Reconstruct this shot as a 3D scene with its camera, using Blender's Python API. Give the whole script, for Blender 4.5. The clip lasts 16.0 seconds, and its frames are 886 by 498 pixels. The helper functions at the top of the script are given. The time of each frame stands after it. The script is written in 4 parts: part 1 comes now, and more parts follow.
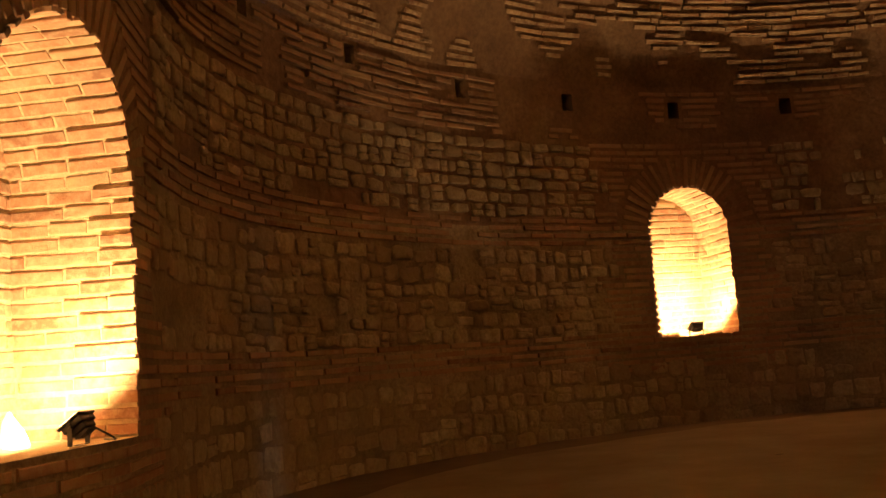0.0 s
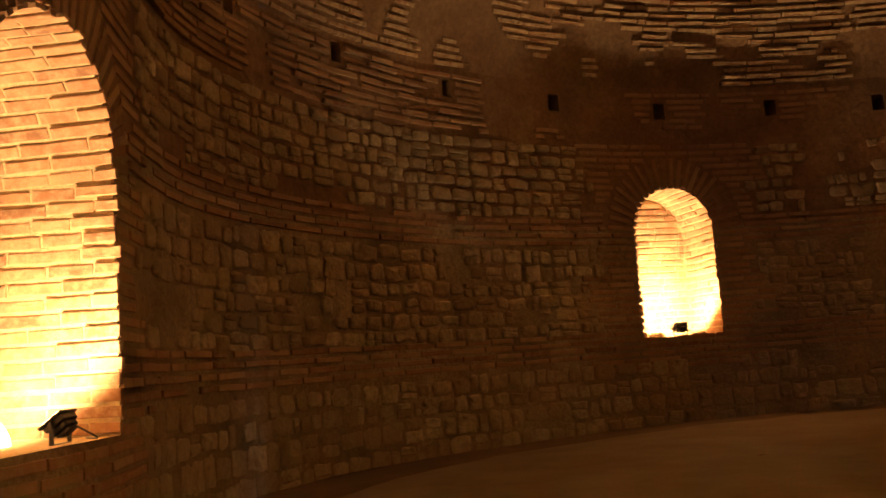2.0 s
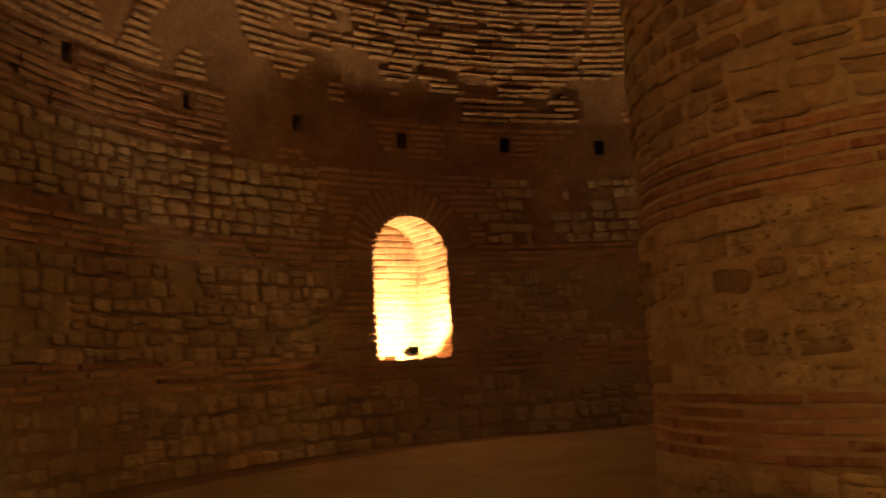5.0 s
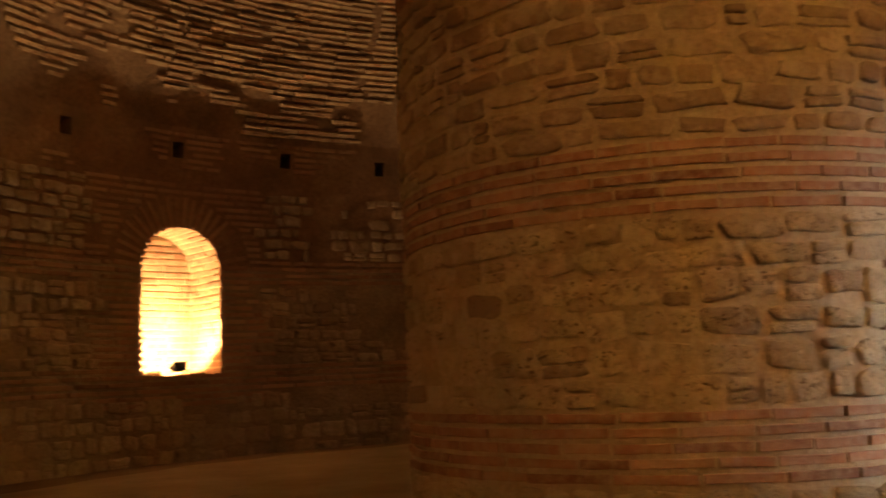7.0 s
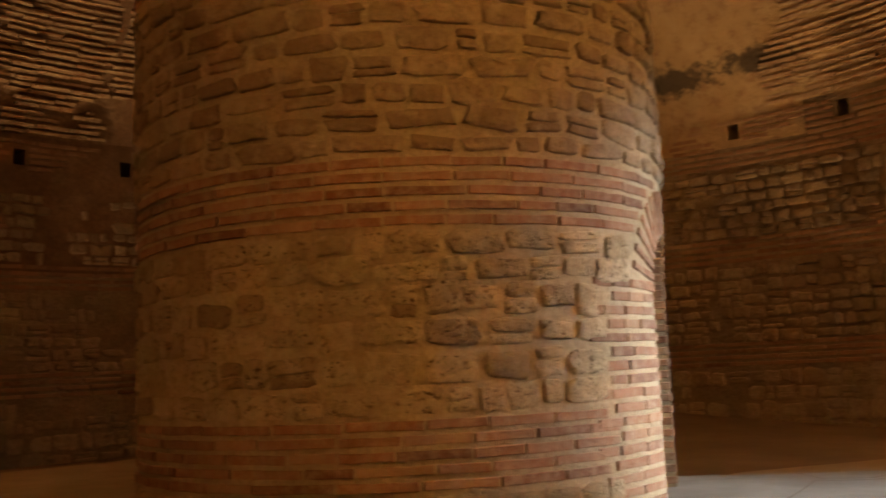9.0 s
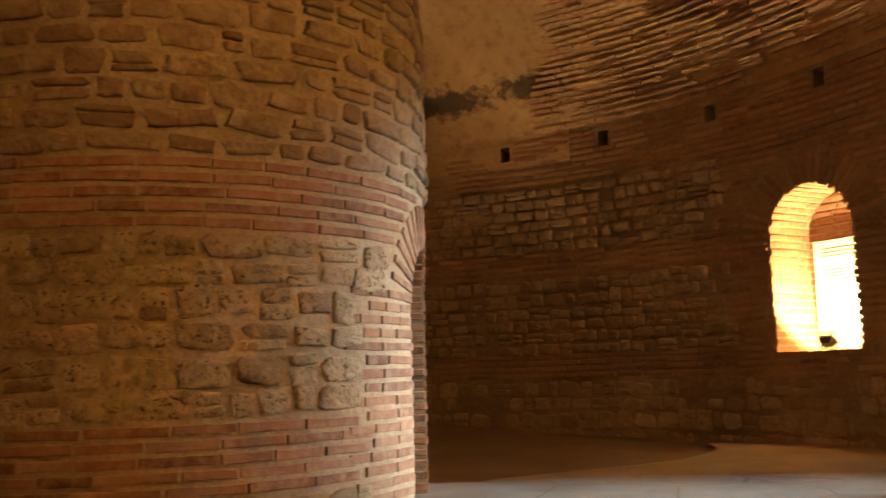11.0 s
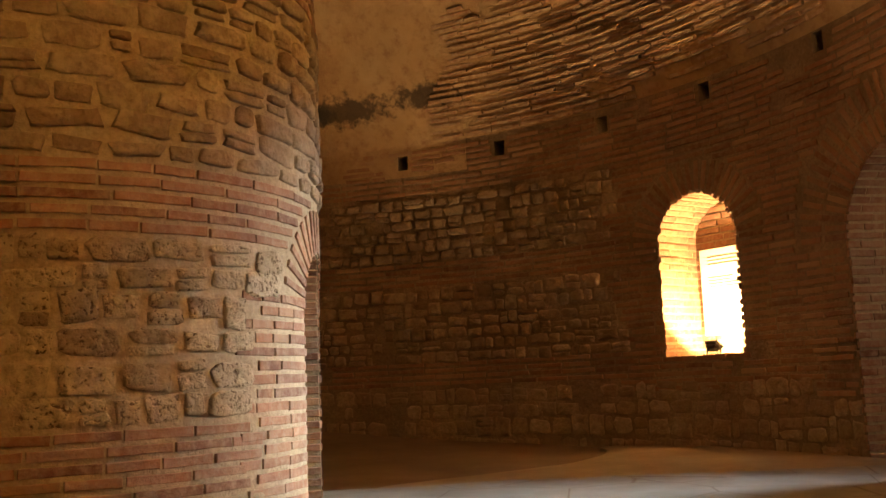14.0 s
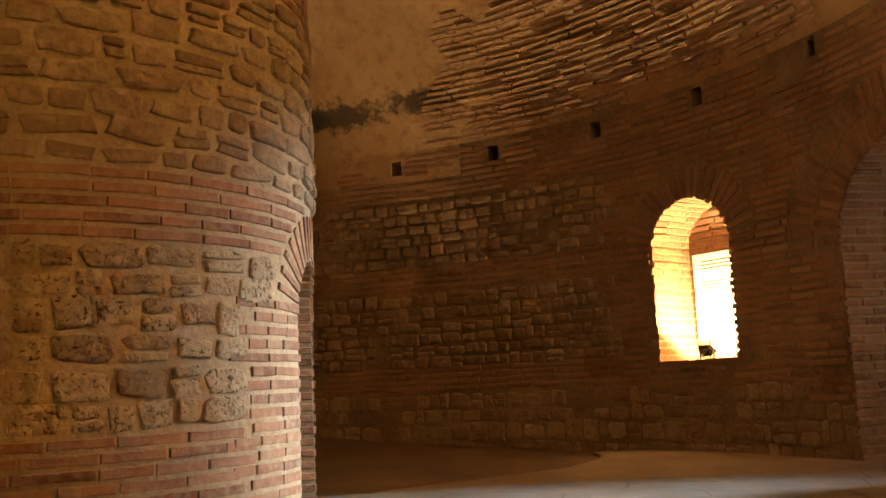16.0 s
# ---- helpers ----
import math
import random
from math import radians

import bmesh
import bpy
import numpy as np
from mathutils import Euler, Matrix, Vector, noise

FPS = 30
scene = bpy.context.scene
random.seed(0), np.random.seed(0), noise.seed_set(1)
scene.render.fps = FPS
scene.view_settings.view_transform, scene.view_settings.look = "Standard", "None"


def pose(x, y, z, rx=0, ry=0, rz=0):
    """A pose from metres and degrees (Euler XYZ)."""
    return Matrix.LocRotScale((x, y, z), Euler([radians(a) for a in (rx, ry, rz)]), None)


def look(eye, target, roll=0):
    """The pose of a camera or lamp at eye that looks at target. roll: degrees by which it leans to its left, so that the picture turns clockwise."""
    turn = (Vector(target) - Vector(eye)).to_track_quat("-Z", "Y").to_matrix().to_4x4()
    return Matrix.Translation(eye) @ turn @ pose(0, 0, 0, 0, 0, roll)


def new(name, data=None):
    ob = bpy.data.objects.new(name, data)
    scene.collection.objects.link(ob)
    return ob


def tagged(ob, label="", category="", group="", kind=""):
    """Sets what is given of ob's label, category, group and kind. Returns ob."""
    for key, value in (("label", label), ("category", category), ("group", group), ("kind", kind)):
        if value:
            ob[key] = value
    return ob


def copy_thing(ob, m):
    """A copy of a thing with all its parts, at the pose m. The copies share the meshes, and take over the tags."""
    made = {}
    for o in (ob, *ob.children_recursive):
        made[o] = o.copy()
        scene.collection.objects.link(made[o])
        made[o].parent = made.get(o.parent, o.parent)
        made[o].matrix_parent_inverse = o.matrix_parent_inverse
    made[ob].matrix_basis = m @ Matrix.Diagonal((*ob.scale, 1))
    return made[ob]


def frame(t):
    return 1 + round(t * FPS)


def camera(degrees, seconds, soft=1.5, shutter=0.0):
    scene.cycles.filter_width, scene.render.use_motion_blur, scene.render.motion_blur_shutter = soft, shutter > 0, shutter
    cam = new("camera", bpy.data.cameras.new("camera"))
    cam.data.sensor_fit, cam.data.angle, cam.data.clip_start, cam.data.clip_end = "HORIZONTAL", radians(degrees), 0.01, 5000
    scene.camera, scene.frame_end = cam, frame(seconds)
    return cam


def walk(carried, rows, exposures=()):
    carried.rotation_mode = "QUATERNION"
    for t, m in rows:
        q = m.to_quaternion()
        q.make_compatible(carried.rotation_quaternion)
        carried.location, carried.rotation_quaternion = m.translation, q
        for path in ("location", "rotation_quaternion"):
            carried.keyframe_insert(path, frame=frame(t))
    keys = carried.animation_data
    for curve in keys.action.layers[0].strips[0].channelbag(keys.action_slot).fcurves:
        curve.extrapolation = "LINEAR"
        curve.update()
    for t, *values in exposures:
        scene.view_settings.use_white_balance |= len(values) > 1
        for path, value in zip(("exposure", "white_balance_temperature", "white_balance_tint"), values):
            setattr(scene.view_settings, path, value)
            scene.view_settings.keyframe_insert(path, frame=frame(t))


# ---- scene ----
ROWS = (
    (0, -0.258, -5.918, 0.772, 41.36, 6.83, -4.46),
    (0.5, -0.261, -5.915, 0.777, 41.61, 6.76, -4.14),
    (1, -0.260, -5.908, 0.777, 41.63, 6.66, -4.14),
    (1.5, -0.260, -5.915, 0.775, 41.23, 6.64, -4.19),
    (2, -0.250, -5.915, 0.778, 40.56, 6.68, -4.21),
    (2.5, -0.231, -5.908, 0.789, 39.09, 6.71, -4.09),
    (3, -0.215, -5.905, 0.793, 36.93, 6.74, -3.87),
    (5.5, -0.098, -5.864, 0.795, 22.54, 6.88, -3.09),
    (6, -0.064, -5.857, 0.792, 19.32, 6.99, -2.89),
    (6.5, -0.035, -5.855, 0.798, 16.28, 7.25, -2.65),
    (7, 0.000, -5.883, 0.800, 13.05, 7.24, -2.30),
    (7.5, 0.041, -5.873, 0.801, 9.69, 7.15, -2.48),
    (8, 0.085, -5.875, 0.813, 6.33, 7.01, -2.59),
    (8.5, 0.123, -5.874, 0.814, 2.92, 7.03, -2.74),
    (9, 0.159, -5.882, 0.808, -0.84, 7.08, -2.59),
    (9.5, 0.199, -5.881, 0.794, -3.79, 7.21, -2.32),
    (10, 0.234, -5.903, 0.792, -7.50, 7.20, -2.05),
    (12.5, 0.318, -5.957, 0.746, -18.36, 7.62, -2.25),
    (13, 0.315, -5.957, 0.743, -19.08, 7.61, -2.49),
    (13.5, 0.318, -5.965, 0.742, -19.18, 7.69, -2.43),
    (14, 0.317, -5.966, 0.742, -19.44, 7.78, -2.45),
    (14.5, 0.315, -5.968, 0.743, -19.55, 7.87, -2.44),
    (15, 0.317, -5.974, 0.741, -19.80, 7.92, -2.49),
    (15.5, 0.318, -5.980, 0.741, -19.77, 8.00, -2.68),
    (16, 0.317, -5.978, 0.744, -19.80, 8.05, -2.60),
)
cam = camera(49.25, 16.0, soft=1.5, shutter=0.9)
walk(cam, [(t, pose(x, y, z, 90 + pitch, 0, yaw) @ pose(0, 0, 0, 0, 0, roll)) for t, x, y, z, yaw, pitch, roll in ROWS])
scene.view_settings.exposure = 0.08

# ---- light ----
world = bpy.data.worlds.new("world")
scene.world = world
world.use_nodes = True
wn = world.node_tree.nodes
sky = wn.new("ShaderNodeTexSky")
sky.sky_type = "NISHITA"
sky.sun_disc = False
sky.sun_elevation = radians(40)
sky.sun_rotation = radians(200)
wn["Background"].inputs[1].default_value = 0.08
world.node_tree.links.new(sky.outputs[0], wn["Background"].inputs[0])


def lamp(name, kind, m, energy, colour, size=0.1, size_y=None, spot=None):
    data = bpy.data.lights.new(name, kind)
    data.energy, data.color = energy, colour
    if kind == "AREA":
        data.size = size
        if size_y:
            data.shape, data.size_y = "RECTANGLE", size_y
    else:
        data.shadow_soft_size = size
    if spot:
        data.spot_size, data.spot_blend = radians(spot), 0.3
    ob = new(name, data)
    ob.matrix_world = m
    return ob


WARM = (1.0, 0.635, 0.275)
DAY = (0.86, 0.93, 1.0)

# ---- plan: theta in degrees, clockwise from +y; the room is round, 5.8 m in radius, and widens behind the camera ----
R_WALL, R_COL = 5.8, 1.55
SPRING, CROWN, R_CROWN = 3.46, 5.5, 3.6
LEAN = radians(17)   # the vault's lean where it leaves the wall
SILL, NICHE_TOP = 0.87, 2.40
PLAN = ((-180, 6.9), (-160, 6.4), (-146, 5.83), (-140, 5.62), (-134, 5.47), (-126, 5.56), (-116, 5.74), (-106, 5.8),
        (112, 5.8), (130, 6.1), (155, 6.7), (180, 6.9))


def wall_radius(th):
    th = (th + 180) % 360 - 180
    for (a, ra), (b, rb) in zip(PLAN, PLAN[1:]):
        if a <= th <= b:
            s = (th - a) / (b - a)
            return ra + (rb - ra) * s
    return R_WALL


RAD_N = 1440
_raw = [wall_radius(i * 360 / RAD_N - 180) for i in range(RAD_N)]
_soft = [sum(_raw[(i + k) % RAD_N] for k in range(-16, 17)) / 33 for i in range(RAD_N)]


def wall_r(th):
    i = ((th + 180) % 360) * RAD_N / 360
    k = int(i)
    s = i - k
    return _soft[k % RAD_N] * (1 - s) + _soft[(k + 1) % RAD_N] * s


def polar(th, r, z):
    a = radians(th)
    return Vector((r * math.sin(a), r * math.cos(a), z))


def col_frame(th, z):
    """Place on the column's face, and its along, up and outward directions."""
    n = polar(th, 1, 0)
    return polar(th, R_COL, z), Vector((n.y, -n.x, 0)) * -1, Vector((0, 0, 1)), n


def vault_rz(s):
    """The vault's profile from the wall (s = 0) over the crown (0.5) to the column (1)."""
    u = min(s, 1 - s) * 2
    a = LEAN + (math.pi / 2 - LEAN) * u
    rr = (R_WALL - R_CROWN) if s < 0.5 else (R_COL - R_CROWN)
    return R_CROWN + rr * math.cos(a) / math.cos(LEAN), SPRING + (CROWN - SPRING) * (math.sin(a) - math.sin(LEAN)) / (1 - math.sin(LEAN))


def wall_frame(th, z):
    """Place on the wall's or the outer vault's face, and its along, up and inward directions."""
    a, b = polar(th - 0.5, wall_r(th - 0.5), 0), polar(th + 0.5, wall_r(th + 0.5), 0)
    along = (b - a).normalized()
    if z <= SPRING:
        return polar(th, wall_r(th), z), along, Vector((0, 0, 1)), Vector((-along.y, along.x, 0)) * -1
    a = math.asin(min(1, math.sin(LEAN) + (z - SPRING) / (CROWN - SPRING) * (1 - math.sin(LEAN))))
    s = (a - LEAN) / (math.pi / 2 - LEAN) / 2
    (r0, z0), (r1, z1) = vault_rz(max(0, s - 0.002)), vault_rz(s + 0.002)
    out = polar(th, 1, 0)
    up = (out * (r1 - r0) + Vector((0, 0, z1 - z0))).normalized()
    r, zz = vault_rz(s)
    return polar(th, r + wall_r(th) - R_WALL, zz), along, up, along.cross(up).normalized()


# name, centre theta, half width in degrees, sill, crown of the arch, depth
# the fourth and fifth are out of view, added to hold fill lamps
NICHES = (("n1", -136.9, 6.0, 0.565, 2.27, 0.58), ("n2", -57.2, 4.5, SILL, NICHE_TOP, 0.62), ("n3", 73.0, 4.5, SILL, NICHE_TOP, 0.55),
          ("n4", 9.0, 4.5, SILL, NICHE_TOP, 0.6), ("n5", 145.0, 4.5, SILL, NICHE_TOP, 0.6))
DOOR = (96.7, 7.1, 0.0, 2.42, 1.0)


def arch_top(th, c, half, top):
    """Height of the arched head at theta."""
    r_m = radians(half) * R_WALL
    d = abs(th - c) / half
    return top - r_m + r_m * math.sqrt(max(0, 1 - d * d))


OPENINGS = [n[1:5] for n in NICHES] + [DOOR[:4]]
# beam holes: theta and height
HOLES = ((-109.5, 3.36), (-96.2, 3.34), (-82.7, 3.27), (-69.8, 3.26), (-57.4, 3.21), (-44.9, 3.22), (-33.6, 3.19), (-21.0, 3.2), (-8.0, 3.2), (5.0, 3.2),
         (17.0, 3.22), (38.1, 3.27), (50.1, 3.285), (62.8, 3.3), (75.1, 3.33), (88.3, 3.36))
HOLE_HALF = 0.62


def opening_at(th, z, margin=0.0):
    for c, half, sill, top in OPENINGS:
        m = math.degrees(margin / R_WALL)
        if abs(th - c) < half + m and sill - margin * 0.3 < z < arch_top(c + (th - c) * half / (half + m), c, half, top) + margin:
            return True
    return False


# ---- materials ----
def mat(name, make):
    m = bpy.data.materials.new(name)
    m.use_nodes = True
    nt = m.node_tree
    make(nt, nt.nodes, nt.links, nt.nodes["Principled BSDF"])
    return m


def noise_node(nt, scale, detail=6, rough=0.6, coord=None):
    n = nt.nodes.new("ShaderNodeTexNoise")
    n.inputs["Scale"].default_value, n.inputs["Detail"].default_value, n.inputs["Roughness"].default_value = scale, detail, rough
    if coord is None:
        coord = nt.nodes.new("ShaderNodeNewGeometry").outputs["Position"]
    nt.links.new(coord, n.inputs["Vector"])
    return n.outputs["Fac"]


def ramp(nt, fac, stops):
    r = nt.nodes.new("ShaderNodeValToRGB")
    e = r.color_ramp.elements
    while len(e) < len(stops):
        e.new(0.5)
    for el, (p, c) in zip(e, stops):
        el.position, el.color = p, (*c, 1)
    nt.links.new(fac, r.inputs[0])
    return r.outputs[0]


def mix(nt, fac, a, b, blend="MIX"):
    m = nt.nodes.new("ShaderNodeMix")
    m.data_type, m.blend_type = "RGBA", blend
    for i, v in ((0, fac), (6, a), (7, b)):
        if isinstance(v, (int, float)):
            m.inputs[i].default_value = v
        elif isinstance(v, tuple):
            m.inputs[i].default_value = (*v, 1)
        else:
            nt.links.new(v, m.inputs[i])
    return m.outputs[2]


def bump(nt, bsdf, *layers):
    last = None
    for height, strength, dist in layers:
        b = nt.nodes.new("ShaderNodeBump")
        b.inputs["Strength"].default_value, b.inputs["Distance"].default_value = strength, dist
        nt.links.new(height, b.inputs["Height"])
        if last:
            nt.links.new(last, b.inputs["Normal"])
        last = b.outputs[0]
    nt.links.new(last, bsdf.inputs["Normal"])


def piece_random(nt):
    """A number for each piece, whether it is an object of its own or an island."""
    a = nt.nodes.new("ShaderNodeObjectInfo").outputs["Random"]
    b = nt.nodes.new("ShaderNodeNewGeometry").outputs["Random Per Island"]
    m = nt.nodes.new("ShaderNodeMath")
    m.operation = "ADD"
    nt.links.new(a, m.inputs[0])
    nt.links.new(b, m.inputs[1])
    f = nt.nodes.new("ShaderNodeMath")
    f.operation = "FRACT"
    nt.links.new(m.outputs[0], f.inputs[0])
    return f.outputs[0]


def brick_make(nt, n, l, p, dusty=(0.42, 0.72), cover=0.9, dust_tone=(0.46, 0.34, 0.22)):
    tone = ramp(nt, piece_random(nt), [(0, (0.18, 0.085, 0.045)), (0.3, (0.29, 0.143, 0.074)), (0.55, (0.36, 0.19, 0.1)), (0.8, (0.31, 0.145, 0.076)), (1, (0.42, 0.265, 0.15))])
    stain = noise_node(nt, 3.0, 5)
    dust = ramp(nt, noise_node(nt, 16, 8, 0.7), [(dusty[0], (0, 0, 0)), (dusty[1], (cover, cover, cover))])
    c = mix(nt, dust, tone, dust_tone)
    c = mix(nt, ramp(nt, stain, [(0.45, (0, 0, 0)), (0.75, (0.6, 0.6, 0.6))]), c, (0.16, 0.075, 0.045))
    l.new(c, p.inputs["Base Color"])
    p.inputs["Roughness"].default_value = 0.88
    bump(nt, p, (noise_node(nt, 28, 6), 0.6, 0.012), (noise_node(nt, 140, 4), 0.5, 0.004))


def stone_make(nt, n, l, p, smeared=(0.25, 0.175, 0.105)):
    tone = ramp(nt, piece_random(nt), [(0, (0.27, 0.195, 0.115)), (0.35, (0.37, 0.28, 0.17)), (0.7, (0.46, 0.36, 0.23)), (1, (0.32, 0.24, 0.155))])
    fine = noise_node(nt, 22, 8, 0.7)
    c = mix(nt, ramp(nt, fine, [(0.35, (0.55, 0.55, 0.55)), (0.6, (0, 0, 0))]), tone, (0.2, 0.13, 0.075))
    c = mix(nt, ramp(nt, noise_node(nt, 2.2, 4), [(0.45, (0, 0, 0)), (0.75, (0.55, 0.55, 0.55))]), c, (0.24, 0.16, 0.09))
    smear = ramp(nt, noise_node(nt, 6.5, 6, 0.62), [(0.52, (0, 0, 0)), (0.64, (0.75, 0.75, 0.75))])
    c = mix(nt, smear, c, smeared)
    l.new(c, p.inputs["Base Color"])
    p.inputs["Roughness"].default_value = 0.92
    v = nt.nodes.new("ShaderNodeTexVoronoi")
    v.inputs["Scale"].default_value = 34
    l.new(nt.nodes.new("ShaderNodeNewGeometry").outputs["Position"], v.inputs["Vector"])
    bump(nt, p, (noise_node(nt, 14, 6), 0.8, 0.03), (v.outputs["Distance"], 0.35, 0.012), (noise_node(nt, 90, 5), 0.5, 0.005))


def column_stone_make(nt, n, l, p):
    """Pale, porous limestone."""
    tone = ramp(nt, piece_random(nt), [(0, (0.36, 0.27, 0.155)), (0.25, (0.44, 0.35, 0.21)), (0.6, (0.52, 0.425, 0.265)), (0.88, (0.48, 0.38, 0.235)), (1, (0.27, 0.2, 0.125))])
    c = mix(nt, ramp(nt, noise_node(nt, 20, 8, 0.72), [(0.36, (0.5, 0.5, 0.5)), (0.56, (0, 0, 0))]), tone, (0.26, 0.18, 0.105))
    smear = ramp(nt, noise_node(nt, 7.5, 6, 0.62), [(0.55, (0, 0, 0)), (0.66, (0.8, 0.8, 0.8))])
    c = mix(nt, smear, c, (0.48, 0.385, 0.25))
    pits = noise_node(nt, 48, 3, 0.6)
    where = ramp(nt, noise_node(nt, 3.2, 3), [(0.42, (0, 0, 0)), (0.56, (1, 1, 1))])
    hole = ramp(nt, pits, [(0.36, (0.95, 0.95, 0.95)), (0.44, (0, 0, 0))])
    pit = mix(nt, 1.0, hole, where, "MULTIPLY")
    c = mix(nt, pit, c, (0.17, 0.115, 0.065))
    l.new(c, p.inputs["Base Color"])
    p.inputs["Roughness"].default_value = 0.92
    bump(nt, p, (noise_node(nt, 12, 6, 0.65), 0.8, 0.05), (ramp(nt, pits, [(0.3, (0, 0, 0)), (0.45, (1, 1, 1))]), 0.6, 0.01), (noise_node(nt, 110, 5), 0.5, 0.006))


def mortar_make(nt, n, l, p):
    c = ramp(nt, noise_node(nt, 1.6, 7, 0.65), [(0.3, (0.36, 0.27, 0.16)), (0.5, (0.48, 0.385, 0.235)), (0.7, (0.56, 0.46, 0.3))])
    c = mix(nt, ramp(nt, noise_node(nt, 40, 6, 0.7), [(0.35, (0.45, 0.45, 0.45)), (0.62, (0, 0, 0))]), c, (0.22, 0.14, 0.08))
    l.new(c, p.inputs["Base Color"])
    p.inputs["Roughness"].default_value = 0.95
    bump(nt, p, (noise_node(nt, 12, 6), 0.7, 0.03), (noise_node(nt, 75, 6, 0.7), 0.7, 0.008))


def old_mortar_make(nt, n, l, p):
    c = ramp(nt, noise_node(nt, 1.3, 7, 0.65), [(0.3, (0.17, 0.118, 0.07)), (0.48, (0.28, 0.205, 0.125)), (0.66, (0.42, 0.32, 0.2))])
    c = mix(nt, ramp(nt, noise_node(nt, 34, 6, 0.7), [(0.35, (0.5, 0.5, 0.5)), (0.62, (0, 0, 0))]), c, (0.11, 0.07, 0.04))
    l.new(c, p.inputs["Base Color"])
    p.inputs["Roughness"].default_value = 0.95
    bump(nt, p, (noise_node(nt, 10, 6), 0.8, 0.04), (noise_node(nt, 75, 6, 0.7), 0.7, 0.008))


def skin_make(nt, n, l, p):
    """Reddish brown render of lime and brick dust, rubbed thin."""
    c = ramp(nt, noise_node(nt, 1.7, 7, 0.65), [(0.3, (0.15, 0.08, 0.043)), (0.5, (0.23, 0.132, 0.072)), (0.7, (0.32, 0.205, 0.118))])
    c = mix(nt, ramp(nt, noise_node(nt, 24, 6, 0.7), [(0.38, (0.5, 0.5, 0.5)), (0.6, (0, 0, 0))]), c, (0.1, 0.055, 0.032))
    l.new(c, p.inputs["Base Color"])
    p.inputs["Roughness"].default_value = 0.95
    bump(nt, p, (noise_node(nt, 9, 6), 0.7, 0.035), (noise_node(nt, 70, 6, 0.7), 0.6, 0.007))


def blot(nt, centre, size):
    """1 in a ragged patch round a place, 0 outside it."""
    pos = nt.nodes.new("ShaderNodeNewGeometry").outputs["Position"]
    sub = nt.nodes.new("ShaderNodeVectorMath")
    sub.operation = "SUBTRACT"
    sub.inputs[1].default_value = centre
    nt.links.new(pos, sub.inputs[0])
    div = nt.nodes.new("ShaderNodeVectorMath")
    div.operation = "DIVIDE"
    div.inputs[1].default_value = size
    nt.links.new(sub.outputs[0], div.inputs[0])
    ln = nt.nodes.new("ShaderNodeVectorMath")
    ln.operation = "LENGTH"
    nt.links.new(div.outputs[0], ln.inputs[0])
    add = nt.nodes.new("ShaderNodeMath")
    add.operation = "MULTIPLY_ADD"
    add.inputs[1].default_value = 2.6
    nt.links.new(noise_node(nt, 9, 7, 0.7), add.inputs[0])
    nt.links.new(ln.outputs["Value"], add.inputs[2])
    return ramp(nt, add.outputs[0], [(0.0, (1, 1, 1)), (0.5, (1, 1, 1)), (1.0, (0, 0, 0))]), add


def plaster_make(nt, n, l, p):
    c = ramp(nt, noise_node(nt, 1.1, 8, 0.65), [(0.28, (0.25, 0.14, 0.07)), (0.48, (0.42, 0.28, 0.14)), (0.72, (0.52, 0.38, 0.22))])
    c = mix(nt, ramp(nt, noise_node(nt, 7, 8, 0.7), [(0.5, (0, 0, 0)), (0.66, (0.8, 0.8, 0.8))]), c, (0.3, 0.17, 0.09))
    # soot left on the plaster
    for centre, size in SOOT:
        fac, add = blot(nt, centre, size)
        scale = nt.nodes.new("ShaderNodeMapRange")
        scale.inputs["From Min"].default_value, scale.inputs["From Max"].default_value = 1.9, 2.4
        scale.inputs["To Min"].default_value, scale.inputs["To Max"].default_value = 0.85, 0.0
        l.new(add.outputs[0], scale.inputs["Value"])
        c = mix(nt, scale.outputs[0], c, (0.035, 0.028, 0.022))
    l.new(c, p.inputs["Base Color"])
    p.inputs["Roughness"].default_value = 0.95
    bump(nt, p, (noise_node(nt, 5, 8, 0.65), 0.8, 0.06), (noise_node(nt, 60, 5), 0.5, 0.006))


def earth_make(nt, n, l, p):
    c = ramp(nt, noise_node(nt, 0.9, 7, 0.6), [(0.3, (0.13, 0.082, 0.045)), (0.55, (0.19, 0.125, 0.07)), (0.75, (0.25, 0.175, 0.105))])
    c = mix(nt, ramp(nt, noise_node(nt, 18, 8, 0.75), [(0.52, (0, 0, 0)), (0.7, (0.5, 0.5, 0.5))]), c, (0.17, 0.11, 0.065))
    l.new(c, p.inputs["Base Color"])
    p.inputs["Roughness"].default_value = 0.9
    bump(nt, p, (noise_node(nt, 6, 7), 0.5, 0.03), (noise_node(nt, 90, 5), 0.5, 0.004))


def sand_make(nt, n, l, p):
    c = ramp(nt, noise_node(nt, 1.4, 7, 0.6), [(0.3, (0.24, 0.175, 0.105)), (0.55, (0.32, 0.25, 0.16)), (0.75, (0.38, 0.3, 0.2))])
    c = mix(nt, ramp(nt, noise_node(nt, 26, 8, 0.75), [(0.5, (0, 0, 0)), (0.7, (0.5, 0.5, 0.5))]), c, (0.25, 0.17, 0.1))
    l.new(c, p.inputs["Base Color"])
    p.inputs["Roughness"].default_value = 0.92
    bump(nt, p, (noise_node(nt, 7, 7), 0.5, 0.025), (noise_node(nt, 120, 5), 0.5, 0.003))


